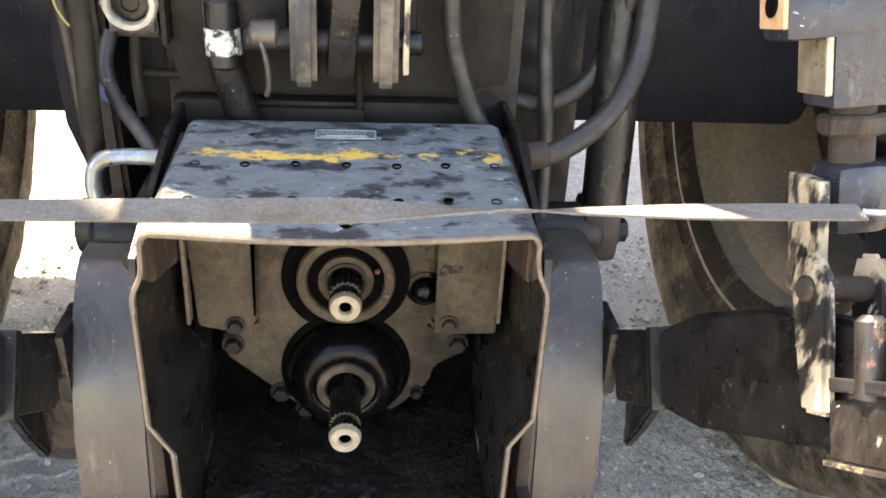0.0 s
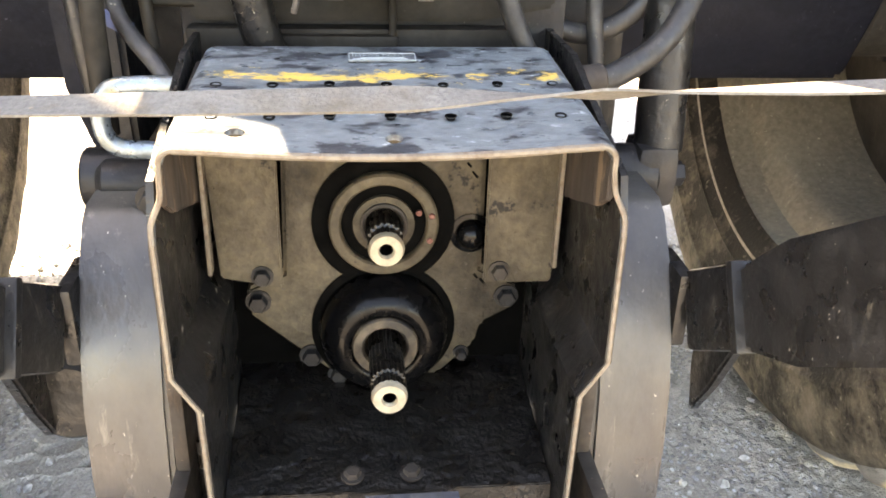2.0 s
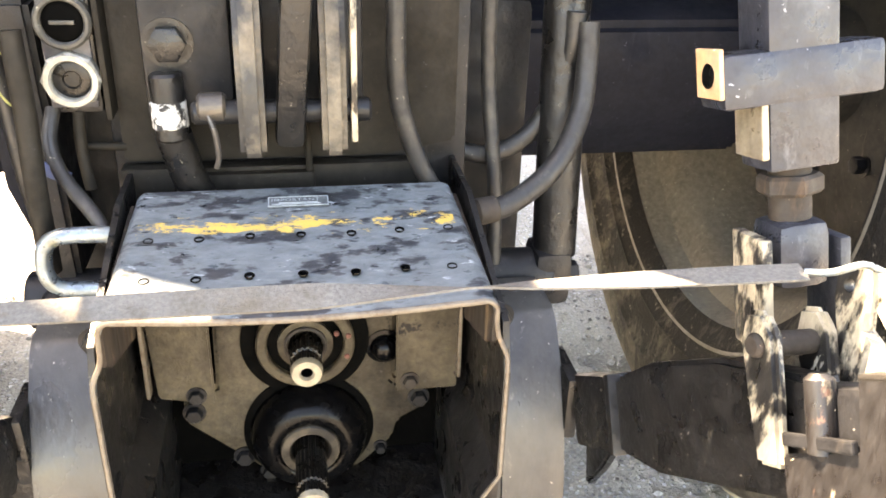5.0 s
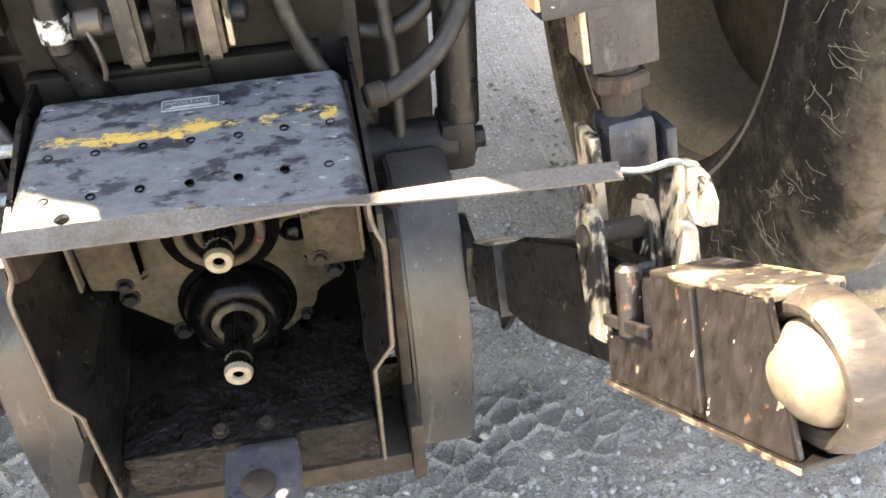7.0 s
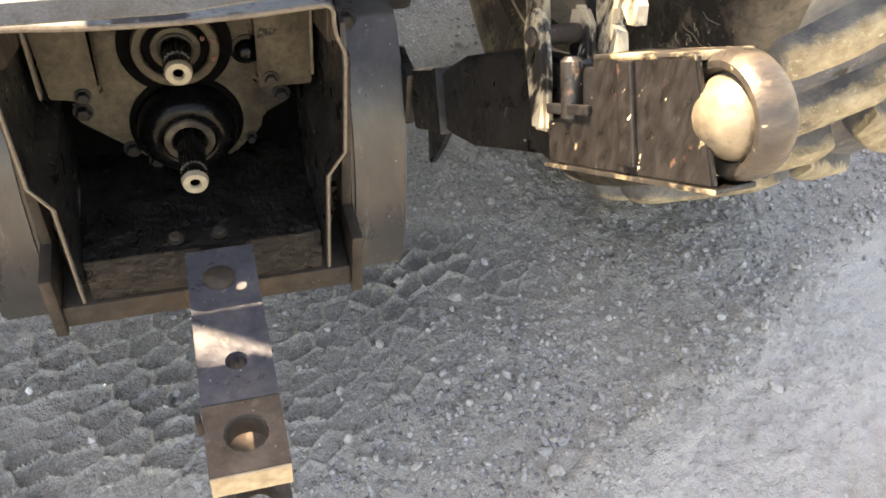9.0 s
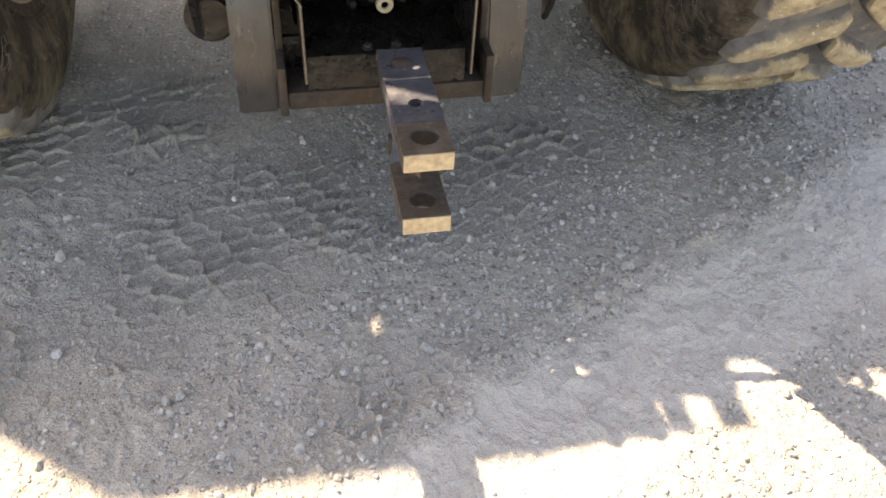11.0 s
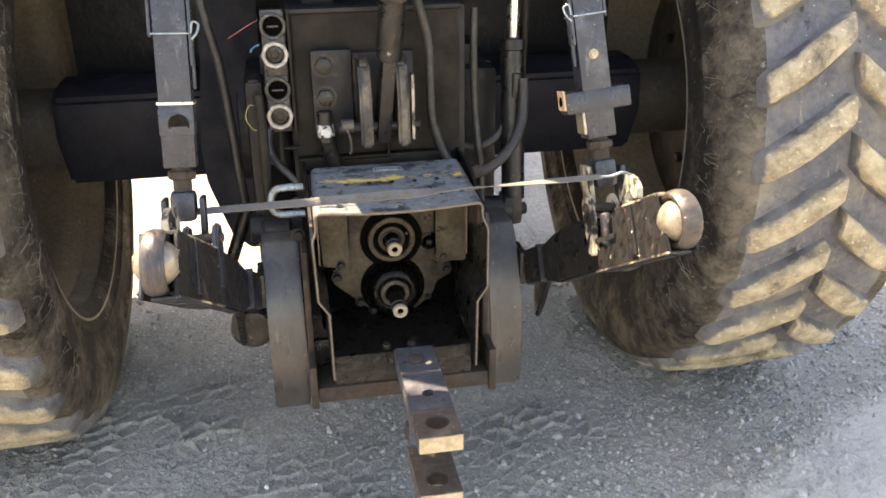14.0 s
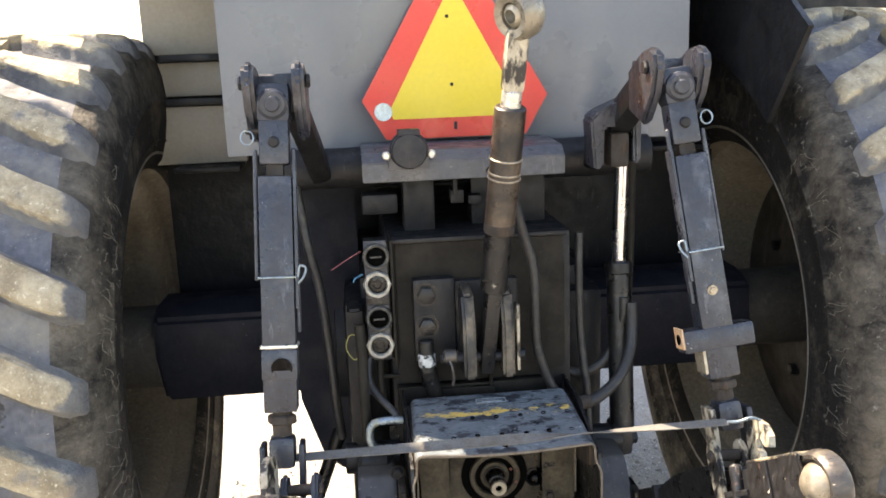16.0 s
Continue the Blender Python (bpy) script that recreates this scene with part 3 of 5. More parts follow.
tm = Matrix.Translation((0, 0, 0.812)) @ Matrix.Rotation(math.atan2(0.021, 0.223), 4, "X")
bm = plate(fr + [(0.154, 0.184), (-0.154, 0.184)], holes, tm, 0.005)
for v in bm.verts:
    d = max(0.0, 1 - (v.co.y + 0.04) / 0.07)
    v.co.z -= 0.007 * d * max(0.0, 1 - (v.co.x / 0.15) ** 2)
P("top_plate", bm, SHIELD, shield, smooth=None)
P("top_edge", sweep([tm @ Vector((x, -0.0405, 0.0022)) - Vector((0, 0, 0.007 * max(0.0, 1 - (x / 0.15) ** 2))) for x in [-0.160 + 0.32 * k / 12 for k in range(13)]], 0.0032, 8), EDGE, shield, "bare rusty front edge")
for s in (-1, 1):
    xw = 0.178 if s > 0 else 0.1765
    pts = [(-0.036, 0.800), (-0.037, 0.765), (-0.010, 0.748), (0.12, 0.705), (0.184, 0.705), (0.184, 0.820)]
    bm = prism(pts, "x", *sorted((s * 0.1685, s * 0.1738)), bevel=0.0012)
    P("side_flap", bm, FLAP, shield, "rust-streaked side flap")
    bm = bmesh.new()
    rows = []
    for k in range(9):
        q = math.pi / 2 * k / 8
        rows.append([bm.verts.new((s * (xc + rr * math.sin(q)), y, zt - 0.014 + rr * math.cos(q))) for xc, y, zt in ((0.1595, -0.0402, 0.8132), (0.1535, 0.183, 0.8342)) for rr in (0.014, 0.0088)])
    for a, c in zip(rows, rows[1:]):
        for i, j in ((0, 1), (1, 3), (3, 2), (2, 0)):
            bm.faces.new((a[i], a[j], c[j], c[i]))
    bm.faces.new([rows[0][i] for i in (0, 1, 3, 2)])
    bm.faces.new([rows[-1][i] for i in (0, 2, 3, 1)])
    P("folded_corner", bm, WORN, shield, "", 40)
    arc = [(s * (0.1595 + 0.0114 * math.sin(q)), -0.0412, 0.7992 + 0.0114 * math.cos(q)) for q in [math.pi / 2 * k / 6 for k in range(7)]]
    P("flap_edge", sweep(arc + [(s * 0.1712, -0.0412, 0.788), (s * (xw - 0.004), -0.042, 0.772), (s * (xw + 0.003), -0.048, 0.755), (s * (xw + 0.003), -0.0525, 0.74)], 0.0024, 8, 4), EDGE, shield, "bare rusty front edge")
    bm = bmesh.new()
    lv = [(0.836, xw, 0.150, 0.262), (0.785, xw, -0.036, 0.262), (0.74, xw, -0.052, 0.262), (0.628, xw - 0.003, -0.062, 0.262), (0.598, 0.153, -0.066, 0.262), (0.44, 0.151, -0.064, 0.262)]
    rows = []
    for z, x, y0, y1 in lv:
        rows.append([bm.verts.new((s * xx, y, z)) for xx in (x, x + 0.006) for y in (y0, y1)])
    for a, c in zip(rows, rows[1:]):
        for i, j in ((0, 1), (1, 3), (3, 2), (2, 0)):
            bm.faces.new((a[i], a[j], c[j], c[i]))
    bm.faces.new([rows[0][i] for i in (0, 1, 3, 2)])
    bm.faces.new([rows[-1][i] for i in (0, 2, 3, 1)])
    sweep_edge = sweep([(s * (x + 0.003), y0 - 0.0005, z) for z, x, y0, y1 in lv[2:]], 0.0019, 8, smooth_line=False)
    P("side_plate", bm, BLACK, label="black bent side plate with bare steel edge", smooth=None)
    P("bare_edge", sweep_edge, EDGE, label="bare steel front edge")
    P("side_plate_bolt", bolt((s * 0.205, 0.078, 0.723), (0, -1, 0), 0.011, 0.012), CHASSIS)
for row_y, xs in ((0.016, (-0.139, -0.094, -0.047, 0.001, 0.049, 0.095, 0.139)), (0.086, (-0.143, -0.096, -0.048, 0.001, 0.05, 0.098, 0.147))):
    for x in xs:
        bm = bmesh.new()
        m = tm @ Matrix.Translation((x, row_y + 0.0015 * math.sin(x * 90), 0.005))
        lathe(bm, m, [(0.0050, -0.0005), (0.0047, 0.0003), (0.0042, 0.0004), (0.0038, 0.0001), (0.0036, -0.003), (0, -0.003)], 16)
        P("punched_hole", bm, RUBBERBLACK, shield, "", 40)
st = B((tm @ Matrix.Translation((0.0, 0.150, 0.0062)), (0.062, 0.020, 0.0012)), bevel=0)
label_plate = P("label_plate", st, mat("label_plate", (0.075, 0.085, 0.09), (0.14, 0.15, 0.155), 0.5, 60, 0.4), shield, "small dark label plate with worn lines")
INK = mat("label_ink", (0.34, 0.38, 0.38), (0.12, 0.135, 0.14), 0.42, 160, 0.5, sharp=0.1)
for dx, dy, w, h in ((0, 0.0094, 0.0615, 0.0010), (0, -0.0094, 0.0615, 0.0010), (-0.0304, 0, 0.0010, 0.0178), (0.0304, 0, 0.0010, 0.0178), (0.0, -0.0030, 0.040, 0.0012), (-0.002, -0.0056, 0.050, 0.0010)):
    P("label_line", B((tm @ Matrix.Translation((dx, 0.150 + dy, 0.0070)), (w, h, 0.0006)), bevel=0), INK, label_plate)
words = bpy.data.curves.new("label_word", "FONT")
words.body, words.size, words.align_x = "IMPORTANT", 0.0080, "CENTER"
words.space_character = 1.15
holder = bpy.data.objects.new("label_word", words)
bm = bmesh.new()
bm.from_mesh(bpy.data.meshes.new_from_object(holder))
bmesh.ops.transform(bm, verts=bm.verts, matrix=tm @ Matrix.Translation((-0.003, 0.1502, 0.0071)))
bpy.data.objects.remove(holder)
P("label_word", bm, INK, label_plate, "pale printed word")

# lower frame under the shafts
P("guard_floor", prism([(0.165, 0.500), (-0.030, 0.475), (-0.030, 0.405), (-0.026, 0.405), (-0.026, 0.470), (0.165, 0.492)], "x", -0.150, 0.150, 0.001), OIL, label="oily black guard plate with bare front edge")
for x in (-0.035, 0.02):
    P("floor_bolt", bolt((x, -0.012, 0.479), (0, -0.1, 1), 0.008, 0.006), RUST)
P("frame_channel", B((-0.19, 0.19, -0.035, 0.075, 0.366, 0.404), bevel=0.006), RUST, label="rusty lower channel")
# made oily black so that the bar is lost in the recess's shade
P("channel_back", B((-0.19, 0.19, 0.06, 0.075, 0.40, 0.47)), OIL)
bm = bmesh.new()
lathe(bm, aim((-0.322, 0.11, 0.487), (-0.322, 0.23, 0.487)), [(0, 0), (0.042, 0), (0.050, 0.008), (0.050, 0.11), (0.042, 0.12), (0, 0.12)], 36)
P("stabiliser_drum", bm, BLACK, label="round black stabiliser hub", smooth=40)
for s in (-1, 1):
    P("frame_end", B((*sorted((s * 0.190, s * 0.206)), -0.04, 0.11, 0.355, 0.46), (*sorted((s * 0.190, s * 0.204)), 0.03, 0.11, 0.455, 0.70)), RUST)
    pts = [(0.22, 0.692), (0.150, 0.692), (0.128, 0.680), (0.095, 0.64), (0.064, 0.58), (0.045, 0.52), (0.036, 0.45), (0.034, 0.39), (0.038, 0.34), (0.044, 0.312), (0.2, 0.312)]
    P("hitch_bracket", prism(pts, "x", *sorted((s * 0.207, s * 0.286)), bevel=0.005), BRACKET, label="heavy curved black side bracket", smooth=35)
    # dark plate added to block the sunlit ground seen through this gap
    P("gap_blocker", B((*sorted((s * 0.150, s * 0.212)), 0.263, 0.272, 0.36, 0.74), bevel=0.002), OIL)
    P("pivot_tube", rod((s * 0.19, 0.255, 0.675), (s * 0.312, 0.255, 0.675), 0.034, 28), CHASSIS)
    P("sway_fin", prism([(0.03, 0.585), (0.13, 0.585), (0.125, 0.50), (0.11, 0.447), (0.075, 0.50)], "x", *sorted((s * 0.338, s * 0.352)), bevel=0.003), BLACK, label="black hanging fin")
    P("pivot_block", B((*sorted((s * 0.285, s * 0.30)), 0.065, 0.14, 0.56, 0.640), bevel=0.006), BLACK)

# wheels
for s in (-1, 1):
    off = 0.0 if s > 0 else 0.022
    wheel = P("rear_wheel", rod((s * 0.79, YC, ZC), (s * 1.02, YC, ZC), 0.11, 32), DARKRIM, label="large dusty rear wheel with deep lugs")
    wm = aim((s * off, YC, ZC), (s, YC, ZC))
    bm = bmesh.new()
    prof = [(0.475, 0.775), (0.500, 0.752), (0.52, 0.745), (0.545, 0.738), (0.549, 0.733), (0.557, 0.735), (0.60, 0.728), (0.64, 0.726), (0.643, 0.722), (0.652, 0.722), (0.655, 0.726), (0.67, 0.727), (0.72, 0.732), (0.755, 0.742), (0.774, 0.757), (0.782, 0.80), (0.785, 0.92), (0.786, 0.995)]
    prof += [(r, 1.99 - h) for r, h in prof[-2::-1]]
    lathe(bm, wm, prof, 120)
    for f in bm.faces:
        c = f.calc_center_median()
        f.material_index = 1 if math.hypot(c.y - YC, c.z - ZC) > 0.778 else 0
    P("tyre", bm, (TYRE, TREAD), wheel, "cracked dusty tyre carcass", smooth=60)
    bm = bmesh.new()
    lathe(bm, wm, [(0.512, 0.746), (0.5165, 0.7435), (0.521, 0.746), (0.518, 0.752), (0.512, 0.746)], 96)
    P("rim_lip", bm, LIP, wheel, "thin bare rim edge", smooth=60)
    bm = bmesh.new()
    prof = [(0.515, 0.748), (0.518, 0.756), (0.500, 0.762), (0.478, 0.785), (0.470, 0.83), (0.43, 0.86), (0.42, 0.90), (0.41, 1.04)]
    lathe(bm, wm, prof, 96)
    P("rim", bm, RIM if s < 0 else BOUNCERIM, wheel, "dusty steel rim", smooth=40)
    bm = bmesh.new()
    lathe(bm, wm, [(0.415, 1.035), (0.30, 1.02), (0.18, 0.99), (0, 0.985)], 64)
    P("wheel_disc", bm, DARKRIM, wheel, "dark wheel disc", smooth=40)
    for k in range(8):
        a = 2 * math.pi * k / 8
        P("wheel_bolt", bolt((s * 0.995, YC + 0.2 * math.cos(a), ZC + 0.2 * math.sin(a)), (-s, 0, 0), 0.016, 0.02), CHASSIS, wheel)

    def lug_mesh(side):
        """One tread bar from the middle of the tread round the shoulder, its middle at angle 0 (the rear), in the wheel's own axes."""
        rows = []
        jit = random.Random(7 + side + 10 * s)
        wrap = side > 0
        reach = 0.192 if not wrap else 0.262 if s < 0 else 0.238
        n = 22
        bm = bmesh.new()
        section = ((-1.70, 0.0), (-1.36, 0.28), (-1.12, 0.70), (-0.98, 0.93), (-0.80, 1.0), (0.0, 1.02), (0.80, 1.0), (0.95, 0.92), (1.06, 0.66), (1.20, 0.26), (1.42, 0.0))
        wob = [0.0] * len(section)
        for k in range(n + 1):
            u = k / n
            x = 0.995 - side * (0.008 + reach * u)
            rb = 0.779 - 0.008 * u * u
            end = min(1.0, (1.0 - u) / 0.07)
            rt = rb + 0.044 * (0.35 + 0.65 * end**0.5) - 0.006 * u * u
            if wrap and u > 0.76:
                v = (u - 0.76) / 0.24
                x = 0.995 - side * (0.008 + reach * 0.76 + (0.046 if s < 0 else 0.034) * math.sin(v * 1.4))
                rb = 0.773 - 0.050 * v * v
                rt = rb + 0.042 - 0.012 * v
            phi = 0.165 * (1 - u) ** 1.35 - 0.012
            w = 0.036 + 0.007 * math.sin(math.pi * u)
            ring = []
            for i, (f, h) in enumerate(section):
                wob[i] = 0.6 * wob[i] + jit.uniform(-1, 1)
                a = phi + w * f * (1 + 0.02 * wob[i])
                r = rb + (rt - rb) * h + 0.0011 * wob[i] * h
                ring.append(bm.verts.new((s * (x + off), -r * math.cos(a), r * math.sin(a))))
            rows.append(ring)
        for a, c in zip(rows, rows[1:]):
            for i in range(len(section) - 1):
                bm.faces.new((a[i], a[i + 1], c[i + 1], c[i]))
        bm.faces.new(rows[0][::-1])
        bm.faces.new(rows[-1])
        bmesh.ops.recalc_face_normals(bm, faces=bm.faces)
        me = bpy.data.meshes.new("tread_lug")
        bm.to_mesh(me)
        bm.free()
        me.shade_smooth()
        me.set_sharp_from_angle(angle=radians(40))
        me.materials.append(LUG)
        return me

    N = 29
    for side in (1, -1):
        me = lug_mesh(side)
        for k in range(N):
            a = 2 * math.pi * (k + (0.5 if side < 0 else 0.0) - (0.19 if s > 0 else 0.0)) / N
            ob = new("tread_lug", me)
            ob.parent = wheel
            ob.matrix_basis = Matrix.Translation((0, YC, ZC)) @ Matrix.Rotation(a, 4, "X")

# ---- above: tank, shelf, sign ----
ot = [(-0.535, 0.44), (-0.33, 0.44), (-0.285, 0.455), (-0.24, 0.472), (-0.18, 0.477), (0.15, 0.477), (0.205, 0.472), (0.25, 0.455), (0.295, 0.44), (0.52, 0.44), (0.52, 0.95), (-0.535, 0.95)]
bm = prism(ot, "z", 1.335, 1.95, bevel=0)
es = [e for e in bm.edges if len(e.link_faces) == 2 and e.calc_face_angle() > 0.7]
bmesh.ops.bevel(bm, geom=es, offset=0.032, segments=5, affect="EDGES")
P("fuel_tank", bm, GREY, label="dusty grey rear tank body", smooth=40)

# ---- drawbar ----
drawbar = thing("drawbar", (0.016, -0.2, 0.34), "worn steel drawbar with a two-pronged clevis end", "drawbar")
dm = Matrix.Translation((0.016, 0, 0.469))
# base strap is worn steel tinted blue-dark for its shade; prongs are browner
bm = plate([(-0.041, -0.066), (-0.041, -0.300), (0.041, -0.300), (0.041, -0.066)], [(0.002, -0.247, 0.013)], dm, 0.034)
part("clevis_strap", bm, DRAWBAR, drawbar, "worn steel strap, blue-grey for its shade, with a round hole")
TIP = mat("brown_worn_steel", (0.075, 0.058, 0.046), (0.17, 0.135, 0.10), 0.42, 22, 0.45, metal=0.3, spots=(0.20, 0.10, 0.05), spot_at=0.68)
# bare end steel, its tan brightened to paint in the sky's reflection
BARE = mat("sky_bright_bare_steel", (0.36, 0.30, 0.21), (0.20, 0.15, 0.09), 0.45, 30, 0.45, metal=0.35)
for z0, y0 in ((0.4675, -0.301), (0.338, -0.235)):
    bm = plate([(-0.041, y0), (-0.041, -0.387), (0.041, -0.387), (0.041, y0)], [(0.001, -0.342, 0.0235)], Matrix.Translation((0.016, 0, z0)), 0.034)
    prong = part("prong", bm, TIP, drawbar, "brown worn clevis prong")
    part("end_face", B((-0.0245, 0.0565, -0.3905, -0.3872, z0 + 0.0008, z0 + 0.0332), bevel=0.003), BARE, prong, "bare tan end face, brightened for the sky's reflection")
    bm = bmesh.new()
    lathe(bm, Matrix.Translation((0.017, -0.342, z0)), [(0.0234, 0.0335), (0.0212, 0.031), (0.0212, 0.003), (0.0234, 0.0005)], 28)
    part("bore", bm, RUST, prong, "rusty bore", 40)
part("keeper", B((Matrix.Translation((-0.032, -0.285, 0.45)) @ Matrix.Rotation(radians(20), 4, "X"), (0.006, 0.012, 0.05)), bevel=0.002), RUST, drawbar, "small rusty keeper")
part("bar", prism([(0.3, 0.428), (0.3, 0.467), (-0.17, 0.467), (-0.236, 0.373), (-0.236, 0.338), (-0.215, 0.338), (-0.15, 0.428)], "x", -0.020, 0.052, 0.003), DRAWBAR, drawbar)
bm = bmesh.new()
lathe(bm, aim((0.012, -0.118, 0.503), (0.012, -0.118, 1)), [(0, 0), (0.019, 0), (0.019, 0.003), (0.012, 0.007), (0, 0.008)], 24)
part("pivot_bolt", bm, RUST, drawbar, "rusty bolt head", 40)

# ---- lower links, raised ----


def lower_link(s):
    link = thing("lower_link", (s * 0.335, 0.02, 0.60), "black steel lower link with bare ball end, raised", "tractor linkage", "lower links")
    a, b = Vector((s * 0.325, 0.02, 0.632)), Vector((s * 0.423, -0.407, 0.896))
    d = (b - a).normalized()
    side = Vector((s, 0, 0)) - d * d.dot(Vector((s, 0, 0)))
    side.normalize()
    up = d.cross(side) * (1 if d.cross(side).z > 0 else -1)
    m = Matrix.Translation(a) @ Matrix((side, d, up)).transposed().to_4x4()
    L = (b - a).length

    def put(bm):
        bmesh.ops.transform(bm, matrix=m, verts=bm.verts)
        return bm

    part("arm", put(prism([(-0.03, -0.040), (0.03, -0.042), (0.09, -0.054), (0.31, -0.050), (0.33, -0.03), (0.31, 0.044), (0.20, 0.058), (0.09, 0.052), (0.03, 0.036), (-0.03, 0.036)], "x", -0.016, 0.016, 0.005)), BLACK, link, "", 35)
    part("pivot_collar", put(B((-0.024, 0.024, -0.055, 0.028, -0.042, 0.038), (-0.026, 0.026, 0.020, 0.030, -0.044, 0.040), bevel=0.008)), BLACK, link, "dark collar", 35)
    q0 = 0.365 if s > 0 else 0.275
    for k in (-1, 1):
        part("sleeve_side", put(prism([(0.285, -0.054), (0.515, -0.054), (0.498, 0.05), (q0, 0.05), (q0 - 0.005, 0.0), (0.285, -0.012)], "x", *sorted((k * 0.024, k * 0.031)), bevel=0.002)), SLEEVE, link, "chipped black sleeve", 35)
        part("sleeve_rib", put(B((*sorted((k * 0.030, k * 0.036)), 0.405, 0.425, -0.046, 0.046), bevel=0.004)), SLEEVE, link)
    part("sleeve_top", put(B((-0.031, 0.031, q0, 0.498, 0.044, 0.051), bevel=0.003)), SLEEVETOP, link, "rubbed sleeve top", 35)
    part("sliding_bar", put(B((-0.021, 0.021, 0.30, L - 0.035, -0.040, 0.040), bevel=0.008)), CHASSIS, link, "dark sliding bar", 35)
    part("tray", put(B((-0.034, 0.010, 0.285, 0.520, -0.058, -0.053), bevel=0.002)), BLACK, link, "black support plate")
    part("tray_edge", put(B((-0.0355, -0.034, 0.283, 0.522, -0.0575, -0.0535), bevel=0.0005)), SLEEVETOP, link, "bare steel plate edge")
    bm = bmesh.new()
    ax = Vector((0.99, 0.10, 0.02) if s > 0 else (-0.995, 0.04, 0.02)).normalized()
    mm = aim(b, b + ax)
    lathe(bm, mm, [(0.0362, -0.013), (0.040, -0.0175), (0.0455, -0.0178), (0.050, -0.0125), (0.0522, -0.004), (0.0522, 0.004), (0.050, 0.0125), (0.0455, 0.0178), (0.040, 0.0175), (0.0362, 0.013), (0.0362, -0.013)], 44)
    part("eye_ring", bm, RINGSTEEL if s > 0 else RINGDARK, link, "rubbed brown steel eye", 45)
    bm = bmesh.new()
    prof = [(0.0365 * math.cos(t), 0.0365 * math.sin(t)) for t in [math.asin(0.92) * (k / 9) for k in range(-9, 10)]]
    lathe(bm, aim(b, b + (Vector((0.75, -0.5, 0.43)) if s > 0 else ax)), [(0.0145, 0.0336), *prof[::-1], (0.0145, -0.0336), (0.0145, 0.0336)], 40)
    part("ball", bm, PALEBALL, link, "pale worn steel ball", 45)
    # hooked catch with a round eye, on the outer side
    hook = [(0.282, 0.03), (0.318, 0.03), (0.318, 0.066), (0.310, 0.076), (0.314, 0.090), (0.326, 0.090), (0.334, 0.074), (0.346, 0.072), (0.350, 0.090), (0.342, 0.110), (0.326, 0.122), (0.306, 0.127), (0.292, 0.121), (0.286, 0.104)]
    bm = plate(hook, [(0.302, 0.112, 0.0058)], Matrix.Identity(4), 0.013)
    bmesh.ops.transform(bm, matrix=m @ Matrix(((0, 0, 1, 0.034), (1, 0, 0, 0), (0, 1, 0, 0), (0, 0, 0, 1))), verts=bm.verts)
    part("catch", bm, CREAMCHIP, link, "cream-worn hooked catch with a round eye", 30)
    for k in (-1, 1):
        part("cheek", put(prism([(0.256, -0.022), (0.284, -0.024), (0.288, 0.03), (0.290, 0.078), (0.280, 0.096), (0.260, 0.098), (0.250, 0.074), (0.252, 0.03)], "x", *sorted((k * 0.021, k * 0.033)), bevel=0.004)), CREAMCHIP if s > 0 else BLUEBLACK, link, "cream-worn cheek plate" if s > 0 else "", 35)
    if s > 0:
        for q, r in ((0.322, 0.011),):
            part("spring_pin", put(rod((-0.026, q, -0.012), (-0.026, q + 0.004, 0.050), r, 18, chamfer=0.006)), SLEEVE, link, "worn round pin", 40)
        part("pin_strip", put(B((-0.036, -0.030, 0.292, 0.36, -0.004, 0.006), bevel=0.002)), CHASSIS, link)
    part("link_pin", put(rod((-0.038, 0.27, 0.07), (0.038, 0.27, 0.07), 0.010)), RUST, link, "", 40)
    return link


lower_link(1)
lower_link(-1)


# ---- lift rods ----
def frame_bar(a, b, w, t, lo, hi, bevel=0.004):
    """A bar of width w (across) and thickness t along the line a to b, between the shares lo and hi of it."""
    a, b = Vector(a), Vector(b)
    m = aim(a.lerp(b, lo), b, (0, 1, 0))
    h = (b - a).length * (hi - lo)
    return B((m @ Matrix.Translation((0, 0, h / 2)), (w, t, h)), bevel=bevel)


